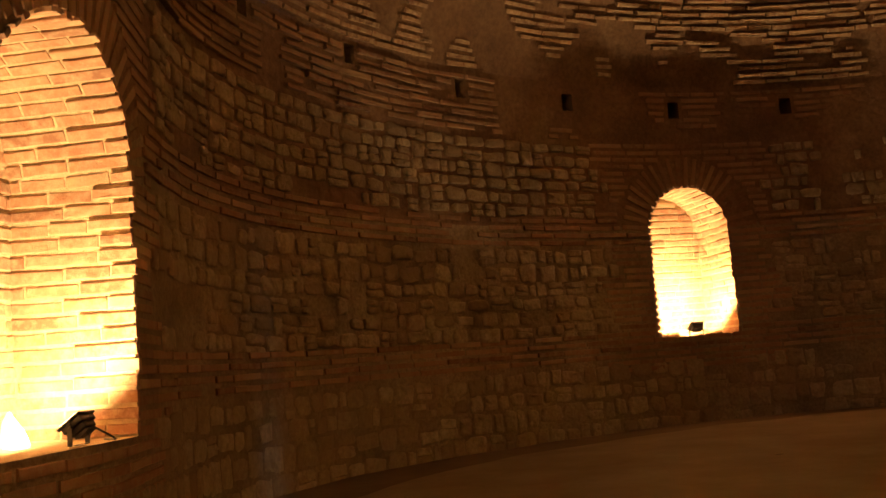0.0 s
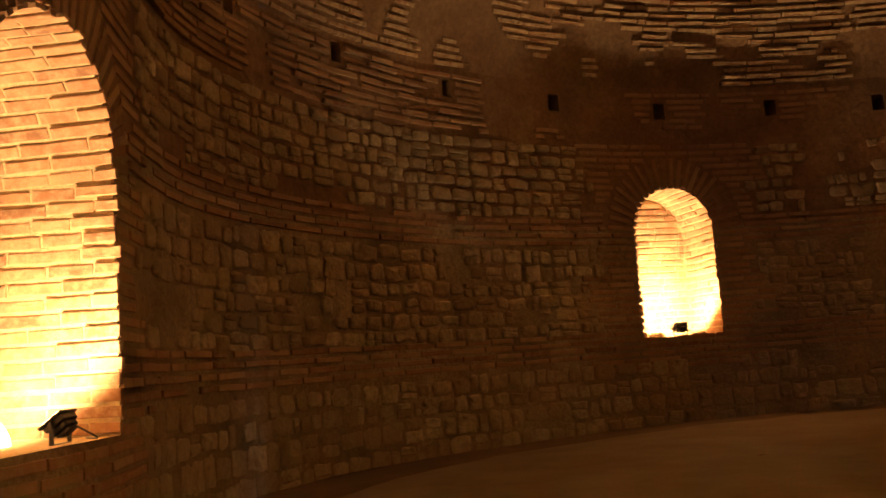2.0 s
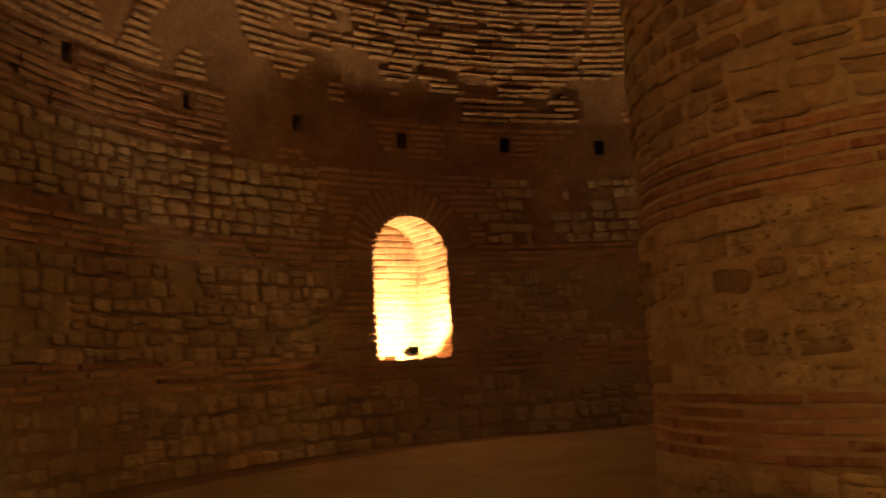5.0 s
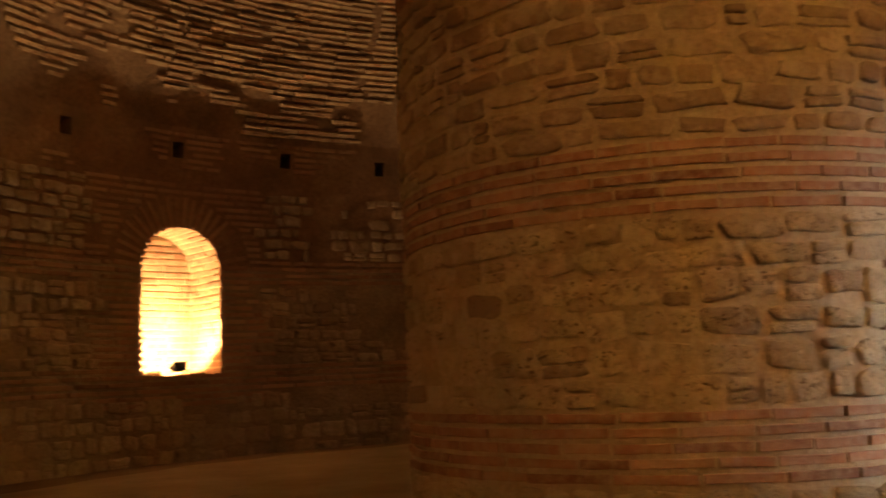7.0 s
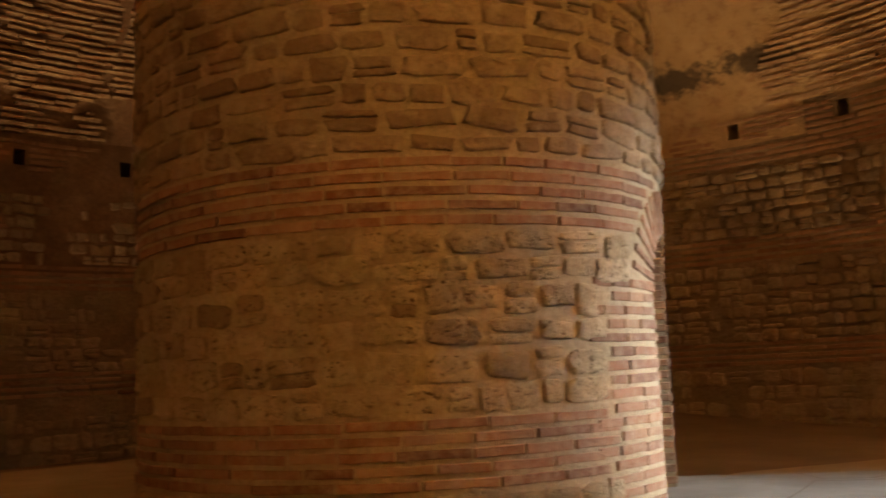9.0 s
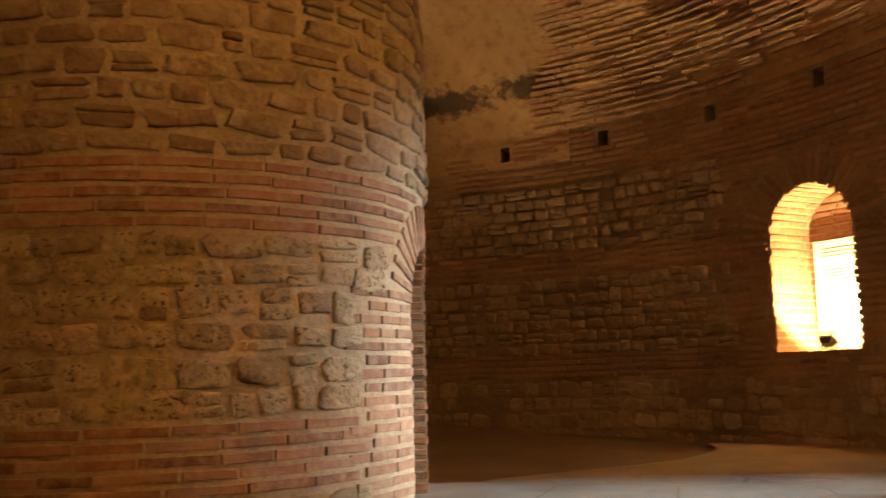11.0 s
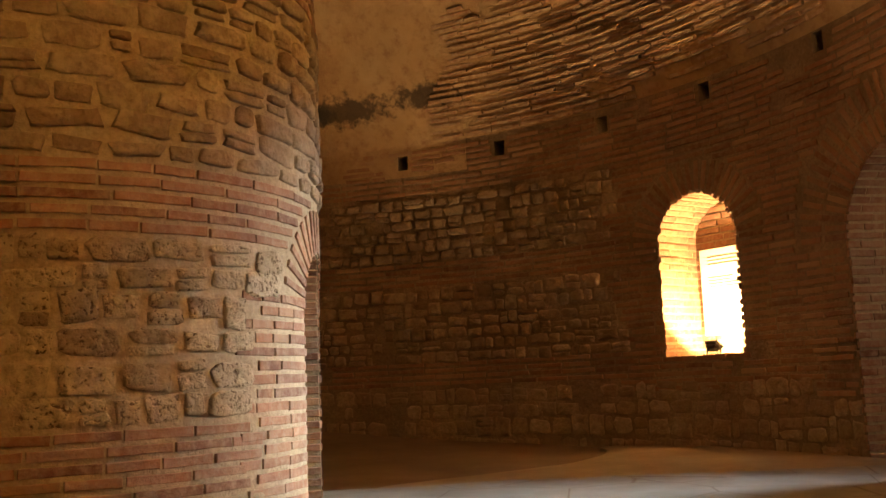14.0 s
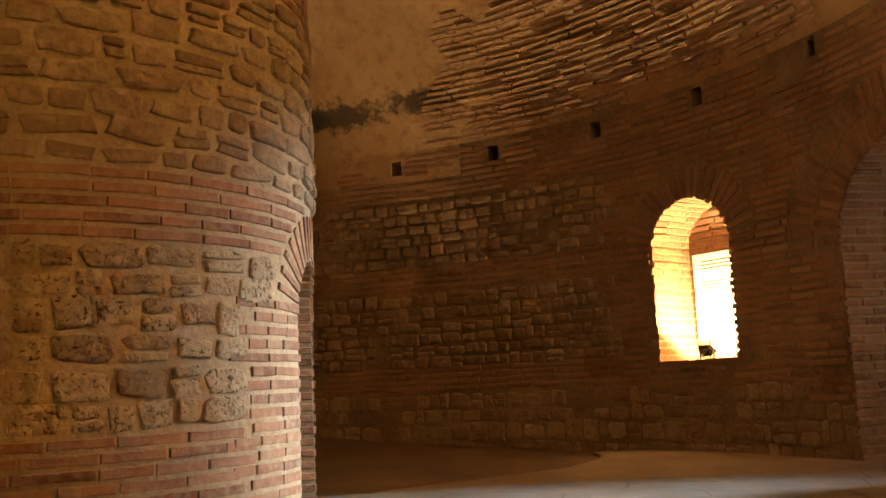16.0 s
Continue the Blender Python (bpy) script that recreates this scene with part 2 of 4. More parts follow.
def pale_strip_make(nt, n, l, p):
    c = ramp(nt, noise_node(nt, 2.1, 7, 0.62), [(0.3, (0.2, 0.18, 0.15)), (0.55, (0.27, 0.25, 0.215)), (0.75, (0.34, 0.32, 0.28))])
    c = mix(nt, ramp(nt, noise_node(nt, 30, 8, 0.75), [(0.5, (0, 0, 0)), (0.7, (0.5, 0.5, 0.5))]), c, (0.3, 0.25, 0.19))
    v = nt.nodes.new("ShaderNodeTexVoronoi")
    v.feature = "DISTANCE_TO_EDGE"
    v.inputs["Scale"].default_value = 1.3
    l.new(nt.nodes.new("ShaderNodeNewGeometry").outputs["Position"], v.inputs["Vector"])
    c = mix(nt, ramp(nt, v.outputs["Distance"], [(0.0, (0.8, 0.8, 0.8)), (0.012, (0, 0, 0))]), c, (0.14, 0.09, 0.06))
    l.new(c, p.inputs["Base Color"])
    p.inputs["Roughness"].default_value = 0.88
    bump(nt, p, (noise_node(nt, 9, 7), 0.5, 0.015), (noise_node(nt, 110, 5), 0.5, 0.003))


def plain(colour, rough=0.5, metal=0.0):
    def make(nt, n, l, p):
        c = mix(nt, noise_node(nt, 60, 4), colour, tuple(0.8 * v for v in colour))
        l.new(c, p.inputs["Base Color"])
        p.inputs["Roughness"].default_value, p.inputs["Metallic"].default_value = rough, metal
    return make


OLD_BRICK = mat("old_brick", lambda nt, n, l, p: brick_make(nt, n, l, p, (0.38, 0.72), 0.8, (0.37, 0.275, 0.17)))
VAULT_BRICK = mat("vault_brick", lambda nt, n, l, p: brick_make(nt, n, l, p, (0.34, 0.6), 0.9, (0.52, 0.39, 0.25)))
SOOT = ((tuple(wall_frame(31.2, 3.92)[0]), (0.62, 0.62, 0.17)), (tuple(wall_frame(42.6, 3.98)[0]), (0.54, 0.54, 0.15)), (tuple(wall_frame(27.0, 3.9)[0]), (0.4, 0.4, 0.12)))
BRICK, STONE, MORTAR = mat("brick", brick_make), mat("stone", stone_make), mat("mortar", mortar_make)
COLUMN_STONE = mat("column_stone", column_stone_make)
UPPER_STONE = mat("upper_stone", lambda nt, n, l, p: stone_make(nt, n, l, p, (0.46, 0.365, 0.235)))
SKIN = mat("brown_skin", skin_make)
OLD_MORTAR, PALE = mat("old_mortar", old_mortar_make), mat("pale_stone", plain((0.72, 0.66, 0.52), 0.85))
PLASTER, EARTH, SAND = mat("plaster", plaster_make), mat("earth", earth_make), mat("sand", sand_make)
PALE_STRIP = mat("screed", pale_strip_make)
BLACK = mat("black_metal", plain((0.012, 0.012, 0.013), 0.4))
BOARD = mat("board", plain((0.75, 0.7, 0.6), 0.5))
PRINT = mat("print", plain((0.16, 0.1, 0.06), 0.6))


def glass_make(nt, n, l, p):
    p.inputs["Base Color"].default_value = (0.8, 0.75, 0.7, 1)
    p.inputs["Roughness"].default_value = 0.2
    p.inputs["Emission Color"].default_value = (*WARM, 1)
    p.inputs["Emission Strength"].default_value = 12


LENS = mat("lamp_glass", glass_make)


# ---- mesh helpers ----
def mesh_ob(name, verts, faces, material, smooth=False):
    me = bpy.data.meshes.new(name)
    me.from_pydata([tuple(v) for v in verts], [], faces)
    me.materials.append(material)
    if smooth:
        me.polygons.foreach_set("use_smooth", [True] * len(me.polygons))
    me.update()
    return new(name, me)


def under(ob, parent, label=""):
    ob.parent = parent
    if label:
        tagged(ob, label)
    return ob


class Sheet:
    """Collects quads and triangles for one mesh."""

    def __init__(self):
        self.v, self.f = [], []

    def face(self, *pts):
        k = len(self.v)
        self.v += [Vector(p) for p in pts]
        self.f.append(tuple(range(k, k + len(pts))))

    def grid(self, rows):
        k, w = len(self.v), len(rows[0])
        for r in rows:
            self.v += [Vector(p) for p in r]
        for i in range(len(rows) - 1):
            for j in range(w - 1):
                a = k + i * w + j
                self.f.append((a, a + 1, a + w + 1, a + w))

    def make(self, name, material, smooth=False, merge=0.0005):
        ob = mesh_ob(name, self.v, self.f, material, smooth)
        bm = bmesh.new()
        bm.from_mesh(ob.data)
        bmesh.ops.remove_doubles(bm, verts=bm.verts, dist=merge)
        bmesh.ops.recalc_face_normals(bm, faces=bm.faces)
        bm.to_mesh(ob.data)
        bm.free()
        return ob


# ---- floor: trodden earth, heaped a little against the far wall ----
def floor_z(x, y):
    r, th = math.hypot(x, y), math.degrees(math.atan2(x, y))
    z = 0.012 * noise.noise(Vector((x * 1.3, y * 1.3, 0))) + 0.02 * noise.noise(Vector((x * 0.4, y * 0.4, 3)))
    k = max(0.0, min(1.0, (r - 2.2) / 3.6))
    far = math.exp(-((th - 12) / 30) ** 2)
    z += 0.3 * far * k * k * (3 - 2 * k)
    return z


def build_floor():
    s = Sheet()
    rows = []
    for i in range(61):
        r = 0.3 + (8.6 - 0.3) * i / 60
        rows.append([Vector((r * math.sin(a), r * math.cos(a), floor_z(r * math.sin(a), r * math.cos(a)) if r < 7 else 0.0)) for a in (2 * math.pi * j / 180 for j in range(181))])
    s.grid(rows)
    s.face(*[Vector((0.3 * math.sin(2 * math.pi * j / 24), 0.3 * math.cos(2 * math.pi * j / 24), 0)) for j in range(24)])
    ob = s.make("floor", EARTH, True)
    return tagged(ob, "uneven trodden earth floor, dusty and ochre", "floor", kind="structure")


build_floor()

SAND_EDGE = ((5.72, 1.5), (5.5, 2.05), (5.2, 2.45), (4.95, 2.58), (4.78, 2.45), (4.72, 2.2), (4.45, 1.8), (3.9, 1.35), (3.0, 1.0), (2.1, 0.7), (1.9, 0.0), (2.6, -0.9), (4.4, -1.1), (5.75, -0.6), (5.78, 0.6))


WEST_EDGE = ((-1.3, -1.4), (-1.0, 1.6), (-0.6, 4.6), (-2.2, 4.9), (-3.9, 3.5), (-4.9, 1.6), (-5.1, -0.4), (-4.6, -2.2), (-3.4, -3.4), (-2.0, -3.6), (-1.3, -2.9))


def build_sand(edge, mid, name, label, rise):
    pts = []
    n = len(edge)
    for i in range(n):
        a, b2, c2, d2 = (Vector(edge[(i + k) % n]) for k in (-1, 0, 1, 2))
        for q in range(6):
            t = q / 6
            pts.append(0.5 * ((2 * b2) + (c2 - a) * t + (2 * a - 5 * b2 + 4 * c2 - d2) * t * t + (3 * b2 - a - 3 * c2 + d2) * t ** 3))
    mid = Vector(mid)
    s = Sheet()
    rows = []
    for f, z in ((1.0, -0.02), (0.995, 0.012), (0.975, 0.03), (0.94, 0.038), (0.8, 0.042), (0.6, 0.044), (0.4, 0.045), (0.2, 0.045), (0.01, 0.045)):
        row = []
        for p in pts + pts[:1]:
            q = mid + (p - mid) * (f + 0.02 * noise.noise(Vector((p.x * 3, p.y * 3, 2))) * f)
            row.append(Vector((q.x, q.y, floor_z(q.x, q.y) + z * rise)))
        rows.append(row)
    s.grid(rows)
    ob = s.make(name, SAND, True)
    return tagged(ob, label, "sand", kind="structure")


build_sand(SAND_EDGE, (4.2, 0.6), "floor_sand", "thin spread layer of pale sand on the earth floor", 1.0)
build_sand(WEST_EDGE, (-3.0, 0.4), "floor_sand_west", "swept pale sand thinning out over the earth floor", 0.5)


def build_path():
    """Pale grey strip with a crisp north edge, from the entrance to the column's doorway."""
    north = [Vector((1.2, 0.5)), Vector((1.69, 0.42)), Vector((2.4, 0.36)), Vector((2.95, 0.33)), Vector((3.55, 0.1)), Vector((4.18, -0.2)), Vector((4.8, -0.37)), Vector((5.25, -0.66)), Vector((5.7, -0.72))]
    fine = []
    for a, b in zip(north, north[1:]):
        for k in range(12):
            q = a.lerp(b, k / 12)
            fine.append(q + Vector((0, 0.03 * noise.noise(Vector((q.x * 5, 0, 7))) + 0.012 * noise.noise(Vector((q.x * 19, 0, 3))))))
    rows = []
    for shift, z in ((0.0, -0.02), (0.004, 0.048), (0.03, 0.058)) + tuple((0.2 + 0.2 * k, 0.06) for k in range(12)):
        rows.append([Vector((q.x, q.y - shift * (1 - 0.06 * (q.x - 1.5)), floor_z(q.x, q.y) + z + (0.004 * noise.noise(Vector((q.x * 3, shift * 3, 1))) if shift > 0.1 else 0))) for q in fine])
    s = Sheet()
    s.grid(rows)
    ob = s.make("floor_screed", PALE_STRIP, True)
    return tagged(ob, "pale grey worn lime screed with fine cracks", "screed", kind="structure")


build_path()


# ---- wall with arched openings ----
def wall_columns():
    cuts = set(round(-180 + 1.0 * i, 3) for i in range(361))
    for c, half, _, _ in OPENINGS:
        cuts = {t for t in cuts if not (c - half - 0.4 < t < c + half + 0.4)}
        cuts |= {round(c + half * math.sin(math.pi * k / 24 - math.pi / 2), 3) for k in range(25)}
    for h, _ in HOLES:
        cuts |= {round(h - HOLE_HALF, 3), round(h + HOLE_HALF, 3)}
    return sorted(cuts)


def build_wall():
    s = Sheet()
    cols = wall_columns()
    p = lambda th, z: polar(th, wall_r(th), z)
    for a, b in zip(cols, cols[1:]):
        mid = (a + b) / 2
        cut = next((o for o in OPENINGS if abs(mid - o[0]) < o[1]), None)
        if cut:
            c, half, sill, top = cut
            if sill > 0:
                s.grid([[p(a, -0.3), p(b, -0.3)], [p(a, sill), p(b, sill)]])
            low = [[p(a, arch_top(a, c, half, top)), p(b, arch_top(b, c, half, top))]]
        else:
            low = [[p(a, -0.3), p(b, -0.3)], [p(a, 0.8), p(b, 0.8)], [p(a, 2), p(b, 2)]]
        hole = next((h for h in HOLES if abs(mid - h[0]) < HOLE_HALF), None)
        if hole:
            z0, z1 = hole[1] - 0.085, hole[1] + 0.085
            s.grid(low + [[p(a, 3.1), p(b, 3.1)], [p(a, z0), p(b, z0)]])
            s.grid([[p(a, z1), p(b, z1)], [p(a, SPRING), p(b, SPRING)]])
        else:
            s.grid(low + [[p(a, 3.1), p(b, 3.1)], [p(a, SPRING), p(b, SPRING)]])
        q = lambda th, z: polar(th, wall_r(th) + 1.3, z)
        foot = DOOR[3] + 0.02 if cut and cut[2] == 0 else -0.3
        s.grid([[q(a, foot), q(b, foot)], [q(a, 4.2), q(b, 4.2)]])
        s.grid([[p(a, SPRING), p(b, SPRING)], [q(a, 4.2), q(b, 4.2)]])
    for h, hz in HOLES:
        out = polar(h, 0.45, 0)
        ring = [p(h - HOLE_HALF, hz - 0.085), p(h + HOLE_HALF, hz - 0.085), p(h + HOLE_HALF, hz + 0.085), p(h - HOLE_HALF, hz + 0.085)]
        s.grid([ring + ring[:1], [v + out for v in ring + ring[:1]]])
        s.face(*[v + out for v in ring])
    # reveals and backs of the openings
    linings = []
    for c, half, sill, top, depth in [n[1:] for n in NICHES] + [(DOOR[0], DOOR[1], -0.02, DOOR[3], 1.3)]:
        out = (polar(c + 0.5, wall_r(c + 0.5), 0) - polar(c - 0.5, wall_r(c - 0.5), 0)).normalized()
        out = Vector((-out.y, out.x, 0))
        ths = [t for t in cols if c - half - 1e-3 <= t <= c + half + 1e-3]
        ring = [p(ths[0], sill)] + [p(t, arch_top(t, c, half, top)) for t in ths] + [p(ths[-1], sill)]
        lining = Sheet()
        lining.grid([[v + out * depth * k / 3 for v in ring] for k in range(4)])
        if sill > 0:
            lining.grid([[p(ths[0], sill), p(ths[-1], sill)], [p(ths[0], sill) + out * depth, p(ths[-1], sill) + out * depth]])
            lining.face(*[v + out * depth for v in ring])
        linings.append(lining)
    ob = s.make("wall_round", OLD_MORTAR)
    # the vault's plaster runs down over the head of the wall on the north-east side
    ob.data.materials.append(PLASTER)
    ob.data.materials.append(SKIN)
    for f in ob.data.polygons:
        th = math.degrees(math.atan2(f.center.x, f.center.y))
        if f.center.z > 3.1 and 12 < th < 46:
            f.material_index = 1
        elif f.center.z > 2 and th < -20:
            f.material_index = 2
    for lining in linings:
        under(lining.make("reveal", MORTAR), ob, "pale mortar lining of an arched opening")
    return tagged(ob, "round wall of ancient mixed brick and stone courses", "wall", kind="structure")


wall = build_wall()


# ---- vault ----
def build_vault():
    s = Sheet()
    rows = []
    for i in range(33):
        r, z = vault_rz(i / 32)
        rows.append([polar(th, r + (wall_r(th) - R_WALL) * max(0, 1 - i / 16), z) for th in range(-180, 181, 2)])
    s.grid(rows)
    ob = s.make("ceiling", PLASTER, True)
    return tagged(ob, "ring vault of worn plaster and exposed thin bricks", "ceiling", kind="structure")


ceiling = build_vault()


# ---- column ----
COL_DOOR = (108.0, 13.0, 0.0, 1.5)   # centre, half width in degrees, sill, crown


def col_arch(th):
    c, half, _, top = COL_DOOR
    r_m = radians(half) * R_COL
    return top - r_m + r_m * math.sqrt(max(0, 1 - ((th - c) / half) ** 2))


def build_column():
    root = new("column")
    tagged(root, "thick round hollow column of brick bands and rubble stone with an arched doorway", "column")
    s = Sheet()
    c, half = COL_DOOR[:2]
    cols = sorted({-180 + 4 * i for i in range(91) if abs(-180 + 4 * i - c) > half + 0.5} | {round(c + half * math.sin(math.pi * k / 16 - math.pi / 2), 3) for k in range(17)})
    for a, b in zip(cols, cols[1:]):
        mid = (a + b) / 2
        for r in (R_COL, R_COL - 0.42):
            if abs(mid - c) < half:
                s.grid([[polar(a, r, col_arch(a)), polar(b, r, col_arch(b))], [polar(a, r, SPRING), polar(b, r, SPRING)]])
            else:
                s.grid([[polar(a, r, -0.2), polar(b, r, -0.2)], [polar(a, r, SPRING), polar(b, r, SPRING)]])
    ths = [t for t in cols if c - half - 1e-3 <= t <= c + half + 1e-3]
    ring = [(ths[0], -0.2)] + [(t, col_arch(t)) for t in ths] + [(ths[-1], -0.2)]
    s.grid([[polar(t, r, z) for t, z in ring] for r in (R_COL, R_COL - 0.42)])
    core = s.make("core", MORTAR)
    under(core, root, "mortar core of the column")
    return root


column = build_column()

# ---- entrance passage ----
def build_passage():
    s = Sheet()
    mouth = polar(DOOR[0], 1, 0)
    out = polar(DOOR[0] + 11, 1, 0)
    side = Vector((out.y, -out.x, 0))
    w = R_WALL * math.sin(radians(DOOR[1]))
    base = mouth * (R_WALL + 1.0)
    prof = [(-w, -0.02)] + [(-w * math.cos(math.pi * k / 16), DOOR[3] - w + w * math.sin(math.pi * k / 16)) for k in range(17)] + [(w, -0.02)]
    s.grid([[base + out * d + side * x + Vector((0, 0, z)) for x, z in prof] for d in (0, 1, 2, 3)])
    s.grid([[base + out * d + side * x + Vector((0, 0, -0.01)) for x in (-w, w)] for d in (-1.3, 1, 3)])
    ob = s.make("passage", MORTAR)
    tagged(ob, "vaulted entrance passage with pale weathered masonry", "passage", kind="structure")
    # daylight comes down the passage from the open door and its landing
    end = base + out * 1.5 + side * 0.22 + Vector((0, 0, 1.95))
    day = lamp("daylight", "AREA", look(end, (1.25, -0.95, 0.55)), 40, DAY, 0.5, 0.8)
    day.data.spread = radians(32)
    lamp("doorway_sky", "AREA", look(base + out * 2.9 + Vector((0, 0, 1.2)), base + Vector((0, 0, 1.3))), 8, DAY, 1.2, 2.0)
    return ob


build_passage()


# ---- things in the niches ----
def niche_point(n, side, depth, z):
    """Place in a niche: side along the wall in metres from its middle, depth behind the wall's face."""
    c = n[1]
    a = (polar(c + 0.5, wall_r(c + 0.5), 0) - polar(c - 0.5, wall_r(c - 0.5), 0)).normalized()
    return polar(c, wall_r(c), 0) + a * side + Vector((-a.y, a.x, 0)) * depth + Vector((0, 0, n[3] + z))


def box_mesh(bm, size, centre, bevel=0.004, turn=None):
    m = Matrix.Translation(centre) @ (turn or Matrix()) @ Matrix.Diagonal((*size, 1))
    g = bmesh.ops.create_cube(bm, size=1, matrix=m)
    edges = list({e for v in g["verts"] for e in v.link_edges})
    if bevel:
        bmesh.ops.bevel(bm, geom=edges, offset=bevel, segments=2, affect="EDGES", profile=0.6)


def part(name, bm, material, parent, label=""):
    me = bpy.data.meshes.new(name)
    bm.to_mesh(me)
    bm.free()
    me.materials.append(material)
    ob = new(name, me)
    ob.parent = parent
    if label:
        tagged(ob, label)
    return ob


def rod(bm, a, b, radius, sides=10):
    a, b = Vector(a), Vector(b)
    m = Matrix.Translation((a + b) / 2) @ (b - a).to_track_quat("Z", "Y").to_matrix().to_4x4()
    bmesh.ops.create_cone(bm, cap_ends=True, segments=sides, radius1=radius, radius2=radius, depth=(b - a).length, matrix=m)


TILT = 53   # degrees that the floodlights look up


def floodlight(label):
    """A small black floodlight on a stirrup; it looks along its own +y, tilted upwards."""
    root = new("floodlight")
    tagged(root, label, "floodlight", group="floodlights in the niches")
    tilt = pose(0, 0, 0.085, TILT)
    bm = bmesh.new()
    box_mesh(bm, (0.135, 0.03, 0.095), (0, 0.0, 0), 0.008, Matrix())
    box_mesh(bm, (0.11, 0.03, 0.075), (0, -0.026, 0), 0.01)
    for k in range(5):
        box_mesh(bm, (0.006, 0.016, 0.06), (-0.04 + 0.02 * k, -0.045, 0), 0.0)
    box_mesh(bm, (0.152, 0.012, 0.112), (0, 0.016, 0), 0.004)
    bm.transform(tilt)
    part("housing", bm, BLACK, root)
    bm = bmesh.new()
    box_mesh(bm, (0.12, 0.004, 0.08), (0, 0.0245, 0), 0.0)
    bm.transform(tilt)
    part("glass", bm, LENS, root, "bright warm glass front")
    bm = bmesh.new()
    for s in (-1, 1):
        box_mesh(bm, (0.004, 0.02, 0.085), (s * 0.081, 0, 0.045), 0.0015)
    box_mesh(bm, (0.166, 0.02, 0.004), (0, 0, 0.003), 0.0015)
    part("bracket", bm, BLACK, root)
    for s in (-1, 1):
        bm = bmesh.new()
        rod(bm, (s * 0.079, 0, 0.085), (s * 0.092, 0, 0.085), 0.009)
        part("knob", bm, BLACK, root)
    bm = bmesh.new()
    pts = [(0.02, -0.05, 0.07), (0.05, -0.12, 0.02), (0.12, -0.1, 0.008), (0.2, -0.02, 0.008)]
    for a, b in zip(pts, pts[1:]):
        rod(bm, a, b, 0.004, 8)
    part("cable", bm, BLACK, root)
    return root


def niche_axes(n):
    a = (polar(n[1] + 0.5, wall_r(n[1] + 0.5), 0) - polar(n[1] - 0.5, wall_r(n[1] - 0.5), 0)).normalized()
    return a, Vector((-a.y, a.x, 0))


def niche_turn(n):
    a, deep = niche_axes(n)
    return math.degrees(math.atan2(a.y, a.x))


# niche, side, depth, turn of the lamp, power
# last two rows: unseen fill lamps, added to brighten the column and vault
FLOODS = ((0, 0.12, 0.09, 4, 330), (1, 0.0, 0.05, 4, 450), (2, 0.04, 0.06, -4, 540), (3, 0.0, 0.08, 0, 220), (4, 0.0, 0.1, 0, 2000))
first = None
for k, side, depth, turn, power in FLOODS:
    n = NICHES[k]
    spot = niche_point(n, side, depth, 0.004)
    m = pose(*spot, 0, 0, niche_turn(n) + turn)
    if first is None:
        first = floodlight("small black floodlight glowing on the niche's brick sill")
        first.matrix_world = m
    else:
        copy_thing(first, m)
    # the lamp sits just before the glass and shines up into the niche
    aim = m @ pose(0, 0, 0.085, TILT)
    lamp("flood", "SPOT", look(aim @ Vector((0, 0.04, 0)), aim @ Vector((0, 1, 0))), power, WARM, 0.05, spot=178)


def sign_board(n):
    a, deep = niche_axes(n)
    root = new("information_board")
    tagged(root, "pale printed information board on thin legs inside the niche", "sign")
    root.matrix_world = pose(*niche_point(n, 0.04, 0.43, 0.0), 0, 0, niche_turn(n))
    bm = bmesh.new()
    box_mesh(bm, (0.74, 0.012, 0.84), (0, 0, 0.62), 0.003)
    panel = part("panel", bm, BOARD, root)
    for s in (-0.26, 0.3):
        bm = bmesh.new()
        rod(bm, (s, 0.012, 0.0), (s, 0.012, 0.9), 0.008)
        part("leg", bm, BLACK, root)
    rnd = random.Random(4)
    bars = [(0.96 - 0.035 * k, rnd.uniform(0.32, 0.5)) for k in range(3)] + [(0.76 - 0.03 * k, rnd.uniform(0.25, 0.5)) for k in range(4)]
    for z, w in bars:
        bm = bmesh.new()
        box_mesh(bm, (w, 0.002, 0.009), (-0.28 + w / 2, -0.008, z), 0.0)
        part("print_line", bm, PRINT, root)
    for x, z, w, h in ((0.24, 0.955, 0.08, 0.05), (0.12, 0.52, 0.2, 0.1), (-0.15, 0.5, 0.16, 0.08)):
        bm = bmesh.new()
        for dx, dz, ww, hh in ((0, h / 2, w, 0.006), (0, -h / 2, w, 0.006), (-w / 2, 0, 0.006, h), (w / 2, 0, 0.006, h)):
            box_mesh(bm, (ww, 0.002, hh), (x + dx, -0.008, z + dz), 0.0)
        part("print_frame", bm, PRINT, root)


sign_board(NICHES[2])


def lump(name, label, category, place, size, seed, material, turn=0.0, group=""):
    """A broken piece of stone or brick."""
    bm = bmesh.new()
    bmesh.ops.create_icosphere(bm, subdivisions=3, radius=0.5)
    off = Vector((seed * 3.1, seed * 1.7, 0))
    for v in bm.verts:
        d = v.co.normalized()
        k = 1 + 0.35 * noise.noise(d * 1.6 + off) + 0.12 * noise.noise(d * 5 + off)
        v.co = d * 0.5 * k
        v.co.z = max(v.co.z, -0.3)
    me = bpy.data.meshes.new(name)
    bm.transform(Matrix.Diagonal((*size, 1)))
    low = min(v.co.z for v in bm.verts)
    for v in bm.verts:
        v.co.z -= low
    bm.to_mesh(me)
    bm.free()
    me.materials.append(material)
    ob = new(name, me)
    ob.matrix_world = pose(*place, 0, 0, turn)
    return tagged(ob, label, category, group)


